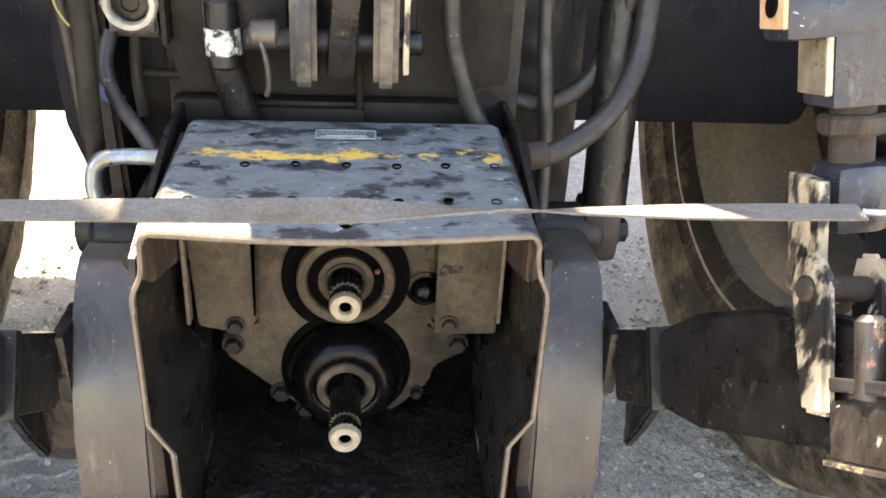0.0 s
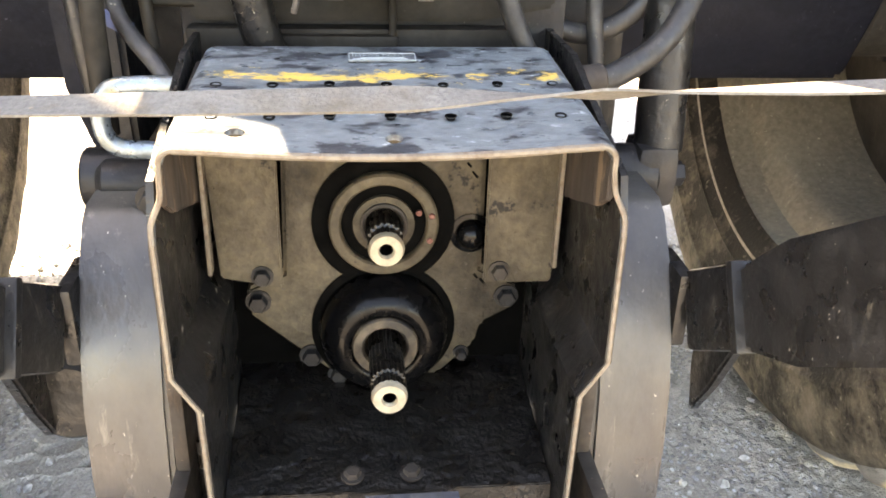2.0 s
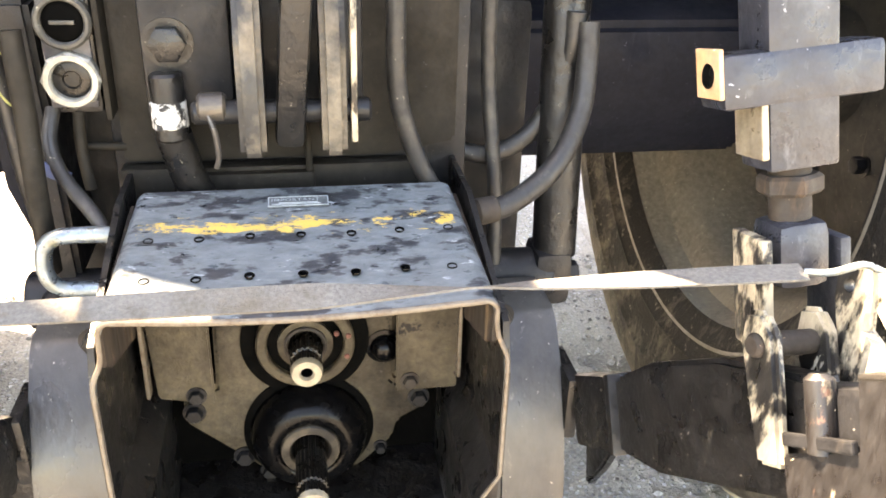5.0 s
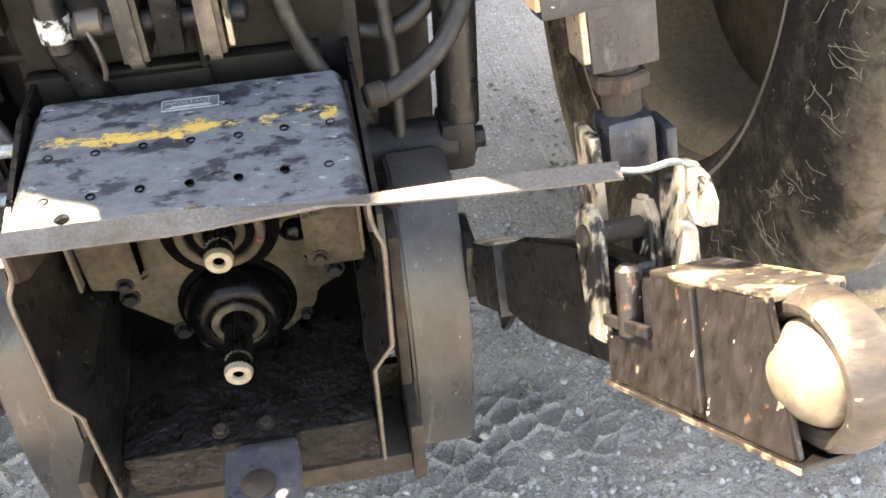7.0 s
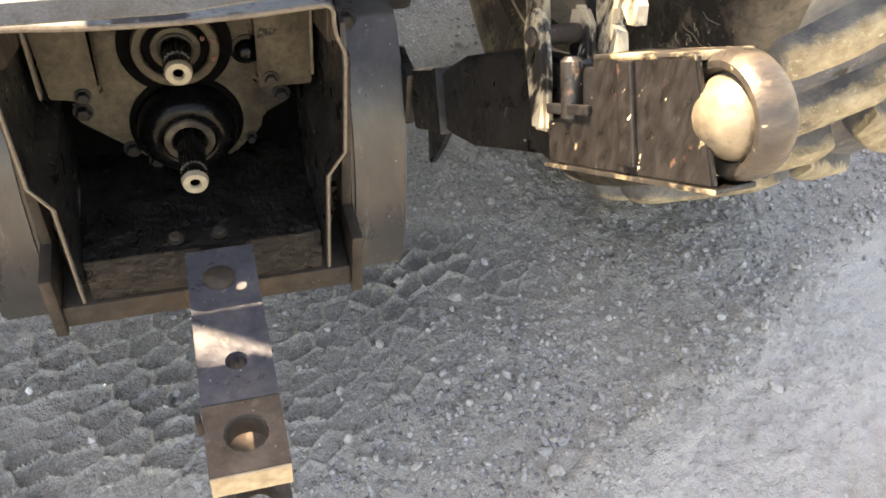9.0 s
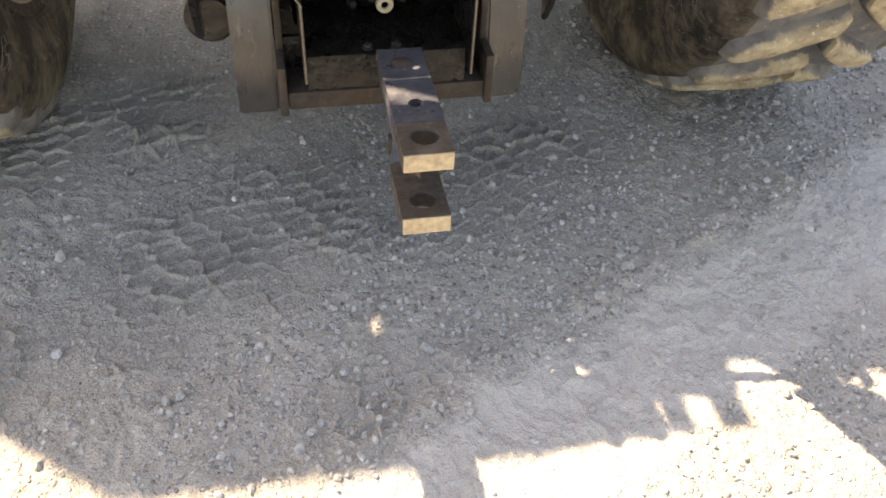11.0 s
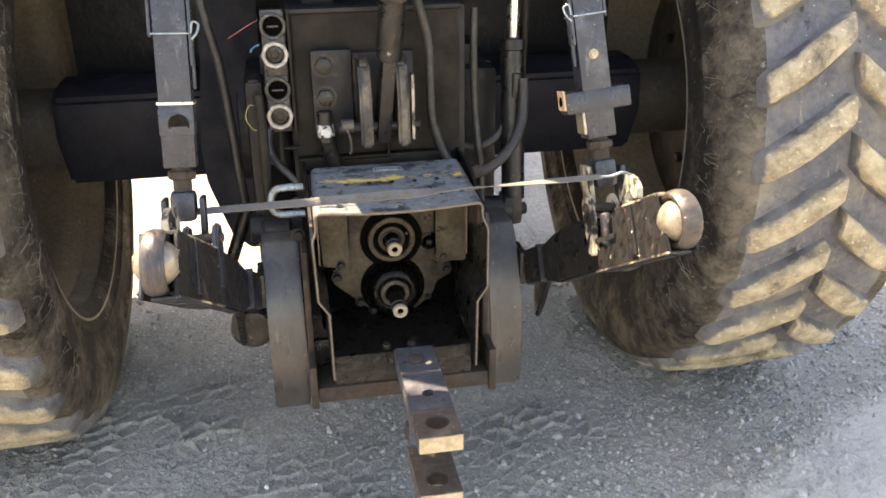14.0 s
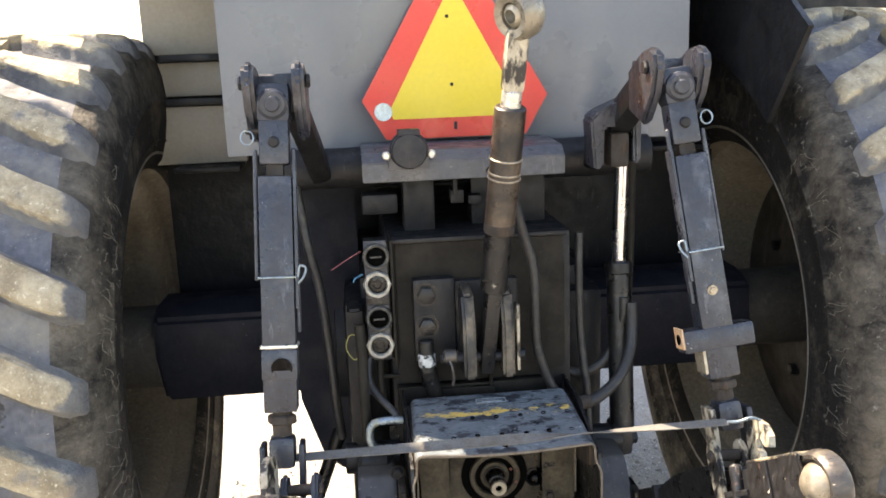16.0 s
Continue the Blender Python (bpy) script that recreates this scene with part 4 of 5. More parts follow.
def lift_rod(s, lo, hi, label):
    r = thing("lift_rod", lo, label, "tractor linkage", "lift rods")
    a, b = Vector(lo), Vector(hi)
    up = (b - a).normalized()

    def at(f, dx=0.0, dy=0.0):
        return a.lerp(b, f) + Vector((dx, dy, 0))

    part("lower_fork", frame_bar(a, b, 0.046, 0.05, 0.0, 0.085, 0.012), BLUEBLACK, r, "", 40)
    for k in (-1, 1):
        # right rod's left cheek is cream: sunlight on it put into the colour
        part("fork_cheek", B((aim(at(-0.07, k * 0.034), at(1, k * 0.034), (0, 1, 0)) @ Matrix.Translation((0, 0, 0.04)), (0.010, 0.052, 0.10)), bevel=0.010), CREAMCHIP if s > 0 and k < 0 else BLUEBLACK, r, "worn fork cheek, cream for its sunlit side" if s > 0 and k < 0 else "", 40)
    part("thread", rod(at(0.08), at(0.16), 0.017, 24), RUST, r, "rusty threaded neck", 30)
    part("lock_nut", rod(at(0.115), at(0.14), 0.026, 6), RUST, r)
    part("square_tube", frame_bar(a, b, 0.058, 0.050, 0.15, 0.765), BLUEBLACK, r, "", 35)
    for f in (0.50,):
        part("wire_clip", frame_bar(a, b, 0.066, 0.058, f, f + 0.005, 0.001), ZINC, r, "bright wire clip")
    part("side_strip", B((aim(at(0.42, -s * 0.034, -0.01), at(1, -s * 0.034, -0.01), (0, 1, 0)) @ Matrix.Translation((0, 0, 0.12)), (0.006, 0.03, 0.24))), BLUEBLACK, r)
    if s > 0:
        part("cross_block", B((aim(at(0.26), at(1), (0, 1, 0)) @ Matrix.Translation((0, -0.004, 0)), (0.132, 0.045, 0.042)), bevel=0.006), BLUEBLACK, r, "worn cross block with orange primer", 35)
        part("block_end", B((aim(at(0.26, -0.0675), at(1, -0.0675), (0, 1, 0)) @ Matrix.Translation((0, -0.004, 0)), (0.004, 0.041, 0.038)), bevel=0.001), PRIMER, r, "orange primer on the block end")
        c = at(0.26, -0.0697, -0.006)
        part("block_bore", rod(c, c + Vector((-0.0008, 0, 0)), 0.010, 18, chamfer=0.0002), RUBBERBLACK, r, "dark bore in the block end")
        part("rivet", bolt(at(0.40) + Vector((0, -0.026, 0)), (0, -1, 0), 0.007, 0.004), BALL, r)
        # pale strip paints sunlight on the tube's left face
        part("sunlit_face_strip", B((aim(at(0.16, -0.032), at(1, -0.032), (0, 1, 0)) @ Matrix.Translation((0, 0, 0.03)), (0.006, 0.046, 0.06))), BALL, r)
    else:
        bm = frame_bar(a, b, 0.062, 0.054, 0.235, 0.315)
        part("hole_block", bm, BLUEBLACK, r, "", 35)
        bm = bmesh.new()
        c = at(0.275) + Vector((0.004, -0.028, 0))
        lathe(bm, aim(c, c + Vector((0, -1, 0))), [(0.016, -0.02), (0.016, 0.001), (0.0185, 0.001), (0.0185, -0.001)], 28)
        lathe(bm, aim(c, c + Vector((0, -1, 0))), [(0, 0.0004), (0.016, 0.0004)], 28)
        part("pin_hole", bm, RUBBERBLACK, r, "dark round pin hole", 40)
        part("seam_band", frame_bar(a, b, 0.064, 0.056, 0.318, 0.326, 0.001), STEEL, r)
    for k in (-1, 1):
        part("side_rail", rod(at(0.50 if k == s else 0.36, k * 0.035, -0.015), at(0.84, k * 0.033, -0.015), 0.0042, 10), BLUEBLACK, r, "thin worn rail", 40)
    q = at(0.50, 0.0, -0.031)
    part("clip_twist", sweep([q + Vector((-s * 0.036, 0, -0.004)), q + Vector((-s * 0.046, 0.004, 0.006)), q + Vector((-s * 0.050, 0.01, 0.020)), q + Vector((-s * 0.040, 0.01, 0.024)), q + Vector((-s * 0.036, 0.006, 0.006))], 0.0022, 8, 4), ZINC, r, "twisted clip end", 60)
    ring = at(0.87, s * 0.046, -0.01)
    part("ring_clip", sweep([ring + Vector((0.011 * math.cos(q), 0.003 * math.sin(q), 0.012 * math.sin(q))) for q in [2 * math.pi * k / 14 for k in range(15)]], 0.0018, 8, 2), ZINC, r, "small ring clip", 60)
    part("clip_pin", rod(at(0.885, -s * 0.02), at(0.885, s * 0.05), 0.005, 12), RUST, r)
    part("head_neck", frame_bar(a, b, 0.030, 0.03, 0.75, 0.82), RUST, r, "", 35)
    part("head_block", frame_bar(a, b, 0.052, 0.044, 0.795, 0.915, 0.006), BLUEBLACK, r, "", 35)
    part("head_stud", rod(at(0.86, 0, -0.02), at(0.86, 0, -0.030), 0.010, 16), CHASSIS, r, "", 40)
    part("head", frame_bar(a, b, 0.058, 0.050, 0.905, 1.005, 0.010), BLUEBLACK, r, "", 40)
    c = at(0.958)
    part("head_eye", rod(c + Vector((0, -0.036, 0)), c + Vector((0, 0.03, 0)), 0.027, 28, chamfer=0.006), BLUEBLACK, r, "", 35)
    part("head_pin", rod(c + Vector((0, -0.043, 0)), c + Vector((0, 0.04, 0)), 0.014, 20), BLUEBLACK, r)
    return r


lift_rod(-1, (-0.410, -0.105, 0.845), (-0.388, 0.030, 1.50), "blue-black square lift rod with a pin hole")
lift_rod(1, (0.402, -0.115, 0.855), (0.332, 0.030, 1.50), "blue-black square lift rod with a cross block")

# rockshaft arms and the lift cylinder
for s in (-1, 1):
    x = -0.385 if s < 0 else 0.335
    aa, bb = Vector((x - s * 0.055, 0.42, 1.29)), Vector((x - s * 0.020, 0.12, 1.475))
    P("lift_arm", frame_bar(aa, bb, 0.046, 0.066, 0.0, 1.0, 0.012), CHASSIS, label="oily black lift arm", smooth=35)
    for k in (-1, 1):
        P("arm_fork", prism([(0.13, 1.42), (0.14, 1.50), (0.07, 1.535), (0.01, 1.545), (-0.012, 1.535), (-0.020, 1.512), (-0.012, 1.485), (0.0, 1.455), (0.05, 1.40)], "x", *sorted((x + k * 0.032, x + k * 0.053)), bevel=0.007), BLUEBLACK, label="fork of the lift arm", smooth=35)
        P("arm_nut", rod((x + k * 0.053, 0.022, 1.508), (x + k * 0.062, 0.022, 1.508), 0.014, 6), CHASSIS)
    P("fork_bridge", B((x - 0.05, x + 0.05, 0.075, 0.13, 1.45, 1.52), bevel=0.01), BLUEBLACK)
P("rock_shaft", rod((-0.45, 0.42, 1.30), (0.42, 0.42, 1.30), 0.045, 32), CHASSIS)
cyl = P("lift_cylinder", rod((0.316, 0.255, 0.70), (0.322, 0.315, 1.062), 0.0275, 32), BLACK, label="dusty black hydraulic lift cylinder")
P("cylinder_cap", rod((0.3218, 0.313, 1.045), (0.3222, 0.317, 1.072), 0.031, 32), BLACK, cyl)
P("piston_rod", rod((0.322, 0.315, 1.06), (0.308, 0.250, 1.31), 0.0155, 28), CHROME, cyl, "bright chrome piston rod")
P("cylinder_foot", B((0.285, 0.335, 0.225, 0.29, 0.64, 0.715), bevel=0.016), CHASSIS, cyl, "grease-caked lower eye")
P("foot_bolt", bolt((0.335, 0.258, 0.672), (1, 0, 0), 0.015, 0.014), CHASSIS, cyl)
P("rod_clevis", prism([(0.228, 1.402), (0.244, 1.418), (0.298, 1.440), (0.335, 1.468), (0.335, 1.312), (0.320, 1.306), (0.318, 1.385), (0.258, 1.385), (0.256, 1.302), (0.236, 1.298)], "y", 0.205, 0.275, 0.005), BLUEBLACK, cyl, "blue-grey rod clevis", 35)
P("rod_end", B((0.272, 0.312, 0.212, 0.268, 1.300, 1.372), bevel=0.008), RUST, cyl, "rusty rod end", 35)

# ---- top link ----
tl = thing("top_link", (0.0, 0.17, 0.92), "dark oily top link standing upright, bare ball end", "tractor linkage")
a, b = Vector((-0.002, 0.165, 0.935)), Vector((0.052, 0.03, 1.62))


def tat(f):
    return a.lerp(b, f)


part("lower_eye", frame_bar(a, b, 0.030, 0.05, -0.06, 0.215, 0.010), BLACK, tl, "", 40)
part("lower_sleeve", rod(tat(0.205), tat(0.40), 0.0275, 32), BLACK, tl, "", 40)
part("rust_ring", rod(tat(0.385), tat(0.42), 0.0305, 32), RUST, tl, "rusty ring", 40)
part("tube", rod(tat(0.40), tat(0.745), 0.030, 32), TUBE, tl, "oily dark tube with rust streaks", 40)
for f in (0.545, 0.56, 0.60):
    part("binding_wire", rod(tat(f), tat(f + 0.005), 0.0325, 28, chamfer=0.001), BALL, tl, "rusty binding wire", 40)
part("thread", rod(tat(0.74), tat(0.79), 0.019, 24), STEEL, tl, "bright thread", 30)
part("neck", frame_bar(a, b, 0.042, 0.034, 0.785, 0.95, 0.012), CREAMCHIP, tl, "pale worn neck", 40)
bm = bmesh.new()
em = aim(tat(0.985), tat(0.985) + Vector((-0.80, -0.55, -0.22)))
lathe(bm, em, [(0.024, -0.022), (0.038, -0.026), (0.045, -0.016), (0.047, 0.0), (0.045, 0.016), (0.038, 0.026), (0.024, 0.022), (0.024, -0.022)], 40)
part("eye_ring", bm, PALEBALL, tl, "bare steel eye", 45)
bm = bmesh.new()
prof = [(0.027 * math.cos(t), 0.027 * math.sin(t)) for t in [1.1 * k / 8 for k in range(-8, 9)]]
lathe(bm, em, [(0.0122, 0.024), *prof[::-1], (0.0122, -0.024), (0.0122, 0.024)], 32)
part("ball", bm, BALL, tl, "pale steel ball", 45)
br = P("top_link_bracket", B((-0.15, -0.06, 0.215, 0.246, 0.90, 1.085), (-0.06, 0.075, 0.225, 0.246, 0.89, 1.075), bevel=0.01), CHASSIS, label="dark cast top link bracket")
for x0, x1 in ((-0.054, -0.028), (0.027, 0.052)):
    P("bracket_cheek", prism([(0.225, 1.075), (0.165, 1.06), (0.140, 1.0), (0.135, 0.885), (0.225, 0.880)], "x", x0, x1, 0.006), CHEEK, br, "", 35)
P("bracket_pin", rod((-0.100, 0.165, 0.925), (0.078, 0.165, 0.925), 0.012), CHASSIS, br, "", 40)
P("pin_knob", rod((-0.094, 0.165, 0.93), (-0.066, 0.165, 0.93), 0.015, 20), RINGSTEEL, br)
P("pin_ring", sweep([(-0.085, 0.155, 0.93), (-0.078, 0.148, 0.91), (-0.076, 0.148, 0.885), (-0.079, 0.15, 0.872)], 0.0030, 8), RINGSTEEL, br)
P("pin_clip", B((0.056, 0.062, 0.135, 0.165, 0.90, 1.04), bevel=0.005), CREAMCHIP, br, "cream-worn clip plate")
for z in (1.052, 0.983):
    P("bracket_bolt", bolt((-0.122, 0.215, z), (0, -1, 0), 0.019, 0.014), BLACK, br)
P("sample_valve", rod((-0.127, 0.205, 0.955), (-0.125, 0.20, 0.885), 0.017, 20), BLACK, br)
P("paper_tag", rod((-0.127, 0.2045, 0.928), (-0.1256, 0.2005, 0.897), 0.0185, 20), mat("torn_white_tag", (0.5, 0.5, 0.47), (0.02, 0.02, 0.02), 0.74, 75, 0.8, sharp=0.08), br, "torn white tag")
P("drain_pipe", sweep([(-0.125, 0.205, 0.89), (-0.112, 0.215, 0.83), (-0.090, 0.23, 0.77)], 0.019, 14), BLACK, label="black drain pipe")

# ---- remote couplers ----
cp = P("coupler_block", B((-0.248, -0.196, 0.235, 0.30, 0.905, 1.165), bevel=0.006), BLACK, label="black remote coupler block")
PORT = mat("scuffed_port_metal", (0.34, 0.33, 0.29), (0.12, 0.11, 0.10), 0.45, 60, 0.45, metal=0.5)
PORTDARK = mat("dusty_dark_port", (0.05, 0.048, 0.043), (0.16, 0.15, 0.12), 0.4, 60, 0.5, metal=0.3)
for z, lit in ((1.137, 0), (1.077, 1), (1.002, 0), (0.943, 1)):
    m = aim((-0.222, 0.236, z), (-0.222, 0, z))
    bm = bmesh.new()
    if lit:
        lathe(bm, m, [(0.030, 0.0), (0.030, 0.012), (0.0265, 0.016)], 8)
        lathe(bm, m, [(0.0265, 0.016), (0.0215, 0.016), (0.0195, 0.013), (0.0195, 0.004), (0.0, 0.004)], 36)
    else:
        lathe(bm, m, [(0.028, 0), (0.028, 0.012), (0.0255, 0.0145), (0.0225, 0.0145), (0.0205, 0.012), (0.0205, 0.004), (0.0, 0.004)], 36)
    c = P("coupler", bm, PORT if lit else PORTDARK, cp, "scuffed bright hydraulic coupler" if lit else "dark capped hydraulic coupler", 30)
    bm = bmesh.new()
    lathe(bm, m, [(0.0193, 0.0045), (0.0193, 0.0065), (0.014, 0.0085), (0.0095, 0.0085), (0.008, 0.006), (0, 0.006)] if lit else [(0.0203, 0.0045), (0.0203, 0.0085), (0.016, 0.011), (0, 0.012)], 28)
    P("port_bore", bm, OILYSHAFT if lit else GROOVE, c, "dark coupler bore", 40)
    if not lit:
        P("cap_slot", B((-0.234, -0.210, 0.2215, 0.2245, z - 0.002, z + 0.002), bevel=0.0008), PORTDARK, c)
P("coupler_bracket", B((-0.193, -0.187, 0.225, 0.31, 0.90, 1.17)), PANEL, cp)
for z0, z1 in ((1.045, 1.17), (0.912, 1.03)):
    P("coupler_plate", B((-0.247, -0.200, 0.232, 0.24, z0, z1), bevel=0.006), BLUEBLACK, cp, "scuffed dark plate", 35)
P("dust_cap_cord", sweep([(-0.252, 0.23, 1.15), (-0.275, 0.22, 1.14), (-0.315, 0.21, 1.118)], 0.0010, 6), mat("faded_red_cord", (0.20, 0.06, 0.06)), cp, "faded red cord")
P("dust_cap_loop", sweep([(-0.262, 0.225, 0.965), (-0.285, 0.22, 0.972), (-0.295, 0.22, 0.945), (-0.28, 0.22, 0.918), (-0.262, 0.225, 0.925)], 0.0012, 6), mat("faded_yellow_cord", (0.30, 0.28, 0.09)), cp, "faded yellow cord")
P("cap_tie", sweep([(-0.252, 0.23, 1.10), (-0.268, 0.225, 1.093), (-0.272, 0.225, 1.085)], 0.0018, 6), mat("blue_tie", (0.035, 0.13, 0.21)), cp, "blue tie")

# ---- hoses and pipes ----
def hose(r, *pts):
    P("hydraulic_hose", sweep(pts, r), HOSE, label="dusty rubber hydraulic hose", smooth=60)


def pipe(r, *pts):
    P("steel_pipe", sweep(pts, r), PANEL, label="dusty steel pipe", smooth=60)


hose(0.0105, (0.06, 0.19, 1.26), (0.085, 0.2, 1.17), (0.105, 0.2, 1.09), (0.108, 0.2, 0.95), (0.118, 0.2, 0.895), (0.14, 0.2, 0.838), (0.17, 0.2, 0.79))
hose(0.0115, (0.15, 0.3, 0.842), (0.19, 0.295, 0.832), (0.235, 0.29, 0.825), (0.28, 0.29, 0.848), (0.308, 0.29, 0.895), (0.322, 0.275, 0.96), (0.324, 0.275, 1.0))
hose(0.0125, (0.195, 0.16, 0.808), (0.225, 0.165, 0.81), (0.27, 0.185, 0.83), (0.3, 0.205, 0.855), (0.326, 0.235, 0.895), (0.335, 0.255, 0.945), (0.336, 0.265, 0.99))
hose(0.011, (-0.392, 0.40, 1.30), (-0.370, 0.38, 1.139), (-0.349, 0.38, 1.028), (-0.337, 0.38, 0.886), (-0.330, 0.38, 0.770), (-0.322, 0.40, 0.660))
P("cylinder_back_plate", B((0.235, 0.298, 0.43, 0.445, 0.58, 1.0), bevel=0.004), CHASSIS, label="oily plate behind the lift cylinder")
P("check_rod", rod((-0.333, 0.60, 0.59), (-0.405, 0.60, 0.40), 0.018, 20), BLACK, label="black stabiliser rod", smooth=40)
P("inner_fender_sheet", prism([(-0.40, 1.30), (-0.4085, 1.007), (-0.432, 0.784), (-0.4265, 0.678), (-0.4015, 0.598), (-0.376, 0.52), (-0.33, 0.48), (-0.26, 0.48), (-0.26, 1.30)], "y", 0.60, 0.612, 0.002), AXLE, label="black sheet inside the fender")
P("side_casting", prism([(-0.290, 1.02), (-0.258, 1.02), (-0.250, 0.70), (-0.285, 0.70), (-0.292, 0.80)], "y", 0.245, 0.36, 0.006), CHASSIS, label="dusty black side casting", smooth=40)
P("pivot_knuckle", rod((-0.284, 0.20, 0.692), (-0.215, 0.20, 0.692), 0.024, 24, chamfer=0.008), CHASSIS, label="greasy black pivot knuckle", smooth=40)
P("blue_clip", B((Matrix.Translation((-0.250, 0.205, 0.852)) @ Matrix.Rotation(radians(28), 4, "Y"), (0.036, 0.006, 0.014)), bevel=0.002), mat("faded_blue_band", (0.05, 0.065, 0.13), (0.03, 0.035, 0.05), 0.4, 30), label="faded blue band round the pipes")
pipe(0.011, (-0.265, 0.2, 1.0), (-0.262, 0.19, 0.92), (-0.262, 0.18, 0.84), (-0.262, 0.18, 0.75))
pipe(0.0065, (-0.222, 0.245, 0.93), (-0.226, 0.24, 0.87), (-0.222, 0.235, 0.82))
hose(0.008, (-0.248, 0.24, 0.91), (-0.252, 0.22, 0.88), (-0.24, 0.2, 0.85), (-0.205, 0.16, 0.82), (-0.19, 0.14, 0.8))
hose(0.009, (0.225, 0.29, 1.15), (0.222, 0.28, 1.05), (0.226, 0.28, 0.92), (0.235, 0.26, 0.8), (0.235, 0.24, 0.7))
pipe(0.005, (-0.222, 0.255, 0.862), (-0.15, 0.25, 0.862), (-0.05, 0.25, 0.864), (-0.02, 0.25, 0.864))
pipe(0.004, (0.012, 0.24, 0.89), (0.014, 0.235, 0.86), (0.014, 0.23, 0.82))
pipe(0.01, (0.355, 0.33, 1.45), (0.36, 0.35, 1.2), (0.36, 0.36, 1.0), (0.35, 0.36, 0.8))
P("hose_fitting", rod((0.19, 0.158, 0.807), (0.216, 0.163, 0.809), 0.0150, 18), RUST, label="rusty hose end")
P("grab_handle", sweep([(-0.186, 0.14, 0.808), (-0.215, 0.14, 0.809), (-0.240, 0.14, 0.807), (-0.252, 0.14, 0.798), (-0.256, 0.139, 0.782), (-0.255, 0.138, 0.766), (-0.248, 0.138, 0.754), (-0.235, 0.138, 0.749), (-0.21, 0.138, 0.748), (-0.186, 0.138, 0.748)], 0.0085, 14), ZINC, label="bent zinc-plated rod handle", smooth=60)

# ---- shelf with lamp socket, sign, fender parts ----
SOCKET = mat("dull_dark_plastic", (0.022, 0.022, 0.024), (0.05, 0.048, 0.045), 0.4, 20, 0.5, spec=0.3)
shelf = P("rear_shelf", prism([(0.27, 1.285), (0.27, 1.325), (0.30, 1.345), (0.46, 1.35), (0.46, 1.335), (0.31, 1.33), (0.285, 1.315), (0.285, 1.285)], "x", -0.24, 0.19, 0.002), SHELF, label="blue-grey bent sheet shelf", smooth=30)
P("socket_plate", B((-0.185, -0.10, 0.262, 0.272, 1.31, 1.36), bevel=0.006), SHELF, shelf)
bm = bmesh.new()
lathe(bm, aim((-0.142, 0.268, 1.352), (-0.142, 0.0, 1.350)), [(0, 0), (0.040, 0), (0.040, 0.010), (0.037, 0.014), (0.037, 0.032), (0.034, 0.037), (0, 0.039)], 40)
sk = P("trailer_socket", bm, SOCKET, shelf, "dark grey trailer socket with lid", 30)
P("socket_hinge", B((-0.165, -0.119, 0.232, 0.262, 1.384, 1.396), bevel=0.003), SOCKET, sk)
for dx in (-0.047, 0.047):
    P("socket_screw", rod((-0.142 + dx, 0.262, 1.342), (-0.142 + dx, 0.250, 1.342), 0.009, 18), STEEL, sk)
P("pedestal", B((-0.155, -0.085, 0.34, 0.42, 1.16, 1.30), (0.0, 0.17, 0.38, 0.46, 1.16, 1.30), (-0.245, -0.165, 0.36, 0.42, 1.20, 1.245), bevel=0.008), CHASSIS)
P("small_fittings", B((-0.05, -0.02, 0.34, 0.38, 1.22, 1.25), (-0.045, -0.035, 0.33, 0.36, 1.24, 1.30), (-0.01, 0.02, 0.35, 0.38, 1.215, 1.235)), CHASSIS)
P("side_lever", rod((0.02, 0.25, 1.30), (0.055, 0.20, 1.35), 0.006), CHASSIS)

sign = thing("warning_triangle", (-0.022, 0.44, 1.35), "red-bordered yellow slow vehicle triangle on the tank", "warning sign")


def tri(cx, z0, half, cut, top):
    """A triangle with cut corners: half its base, its height, and the width of the cuts."""
    k = top / half
    return [(cx - half, z0 + cut * 0.87), (cx - half + cut * 0.5, z0), (cx + half - cut * 0.5, z0), (cx + half, z0 + cut * 0.87), (cx + cut * 0.5, z0 + top), (cx - cut * 0.5, z0 + top)]


part("border", prism(tri(-0.022, 1.358, 0.209, 0.10, 0.36), "y", 0.425, 0.429, 0), mat("reflective_red", (0.62, 0.045, 0.028), (0.66, 0.065, 0.04), 0.3, 4, 0.35, bump=0.02, vary=0.04, grime=0), sign, "reflective red border")
part("face", prism(tri(-0.022, 1.402, 0.150, 0.02, 0.275), "y", 0.423, 0.4246, 0), mat("fluorescent_yellow", (0.64, 0.47, 0.035), (0.66, 0.43, 0.045), 0.3, 4, 0.45, bump=0.02, vary=0.04, grime=0), sign, "fluorescent yellow face")
for x, z in ((-0.030, 1.475), (-0.036, 1.622)):
    part("rivet_hole", rod((x, 0.4235, z), (x, 0.4215, z), 0.004, 12), CHASSIS, sign)
part("slot", B((-0.027, -0.020, 0.4232, 0.4248, 1.375, 1.392), bevel=0), CHASSIS, sign)
part("peeled_corner", rod((-0.185, 0.4232, 1.42), (-0.185, 0.4215, 1.42), 0.020, 20), mat("faded_white_backing", (0.55, 0.6, 0.55), None), sign, "peeled whitish corner")

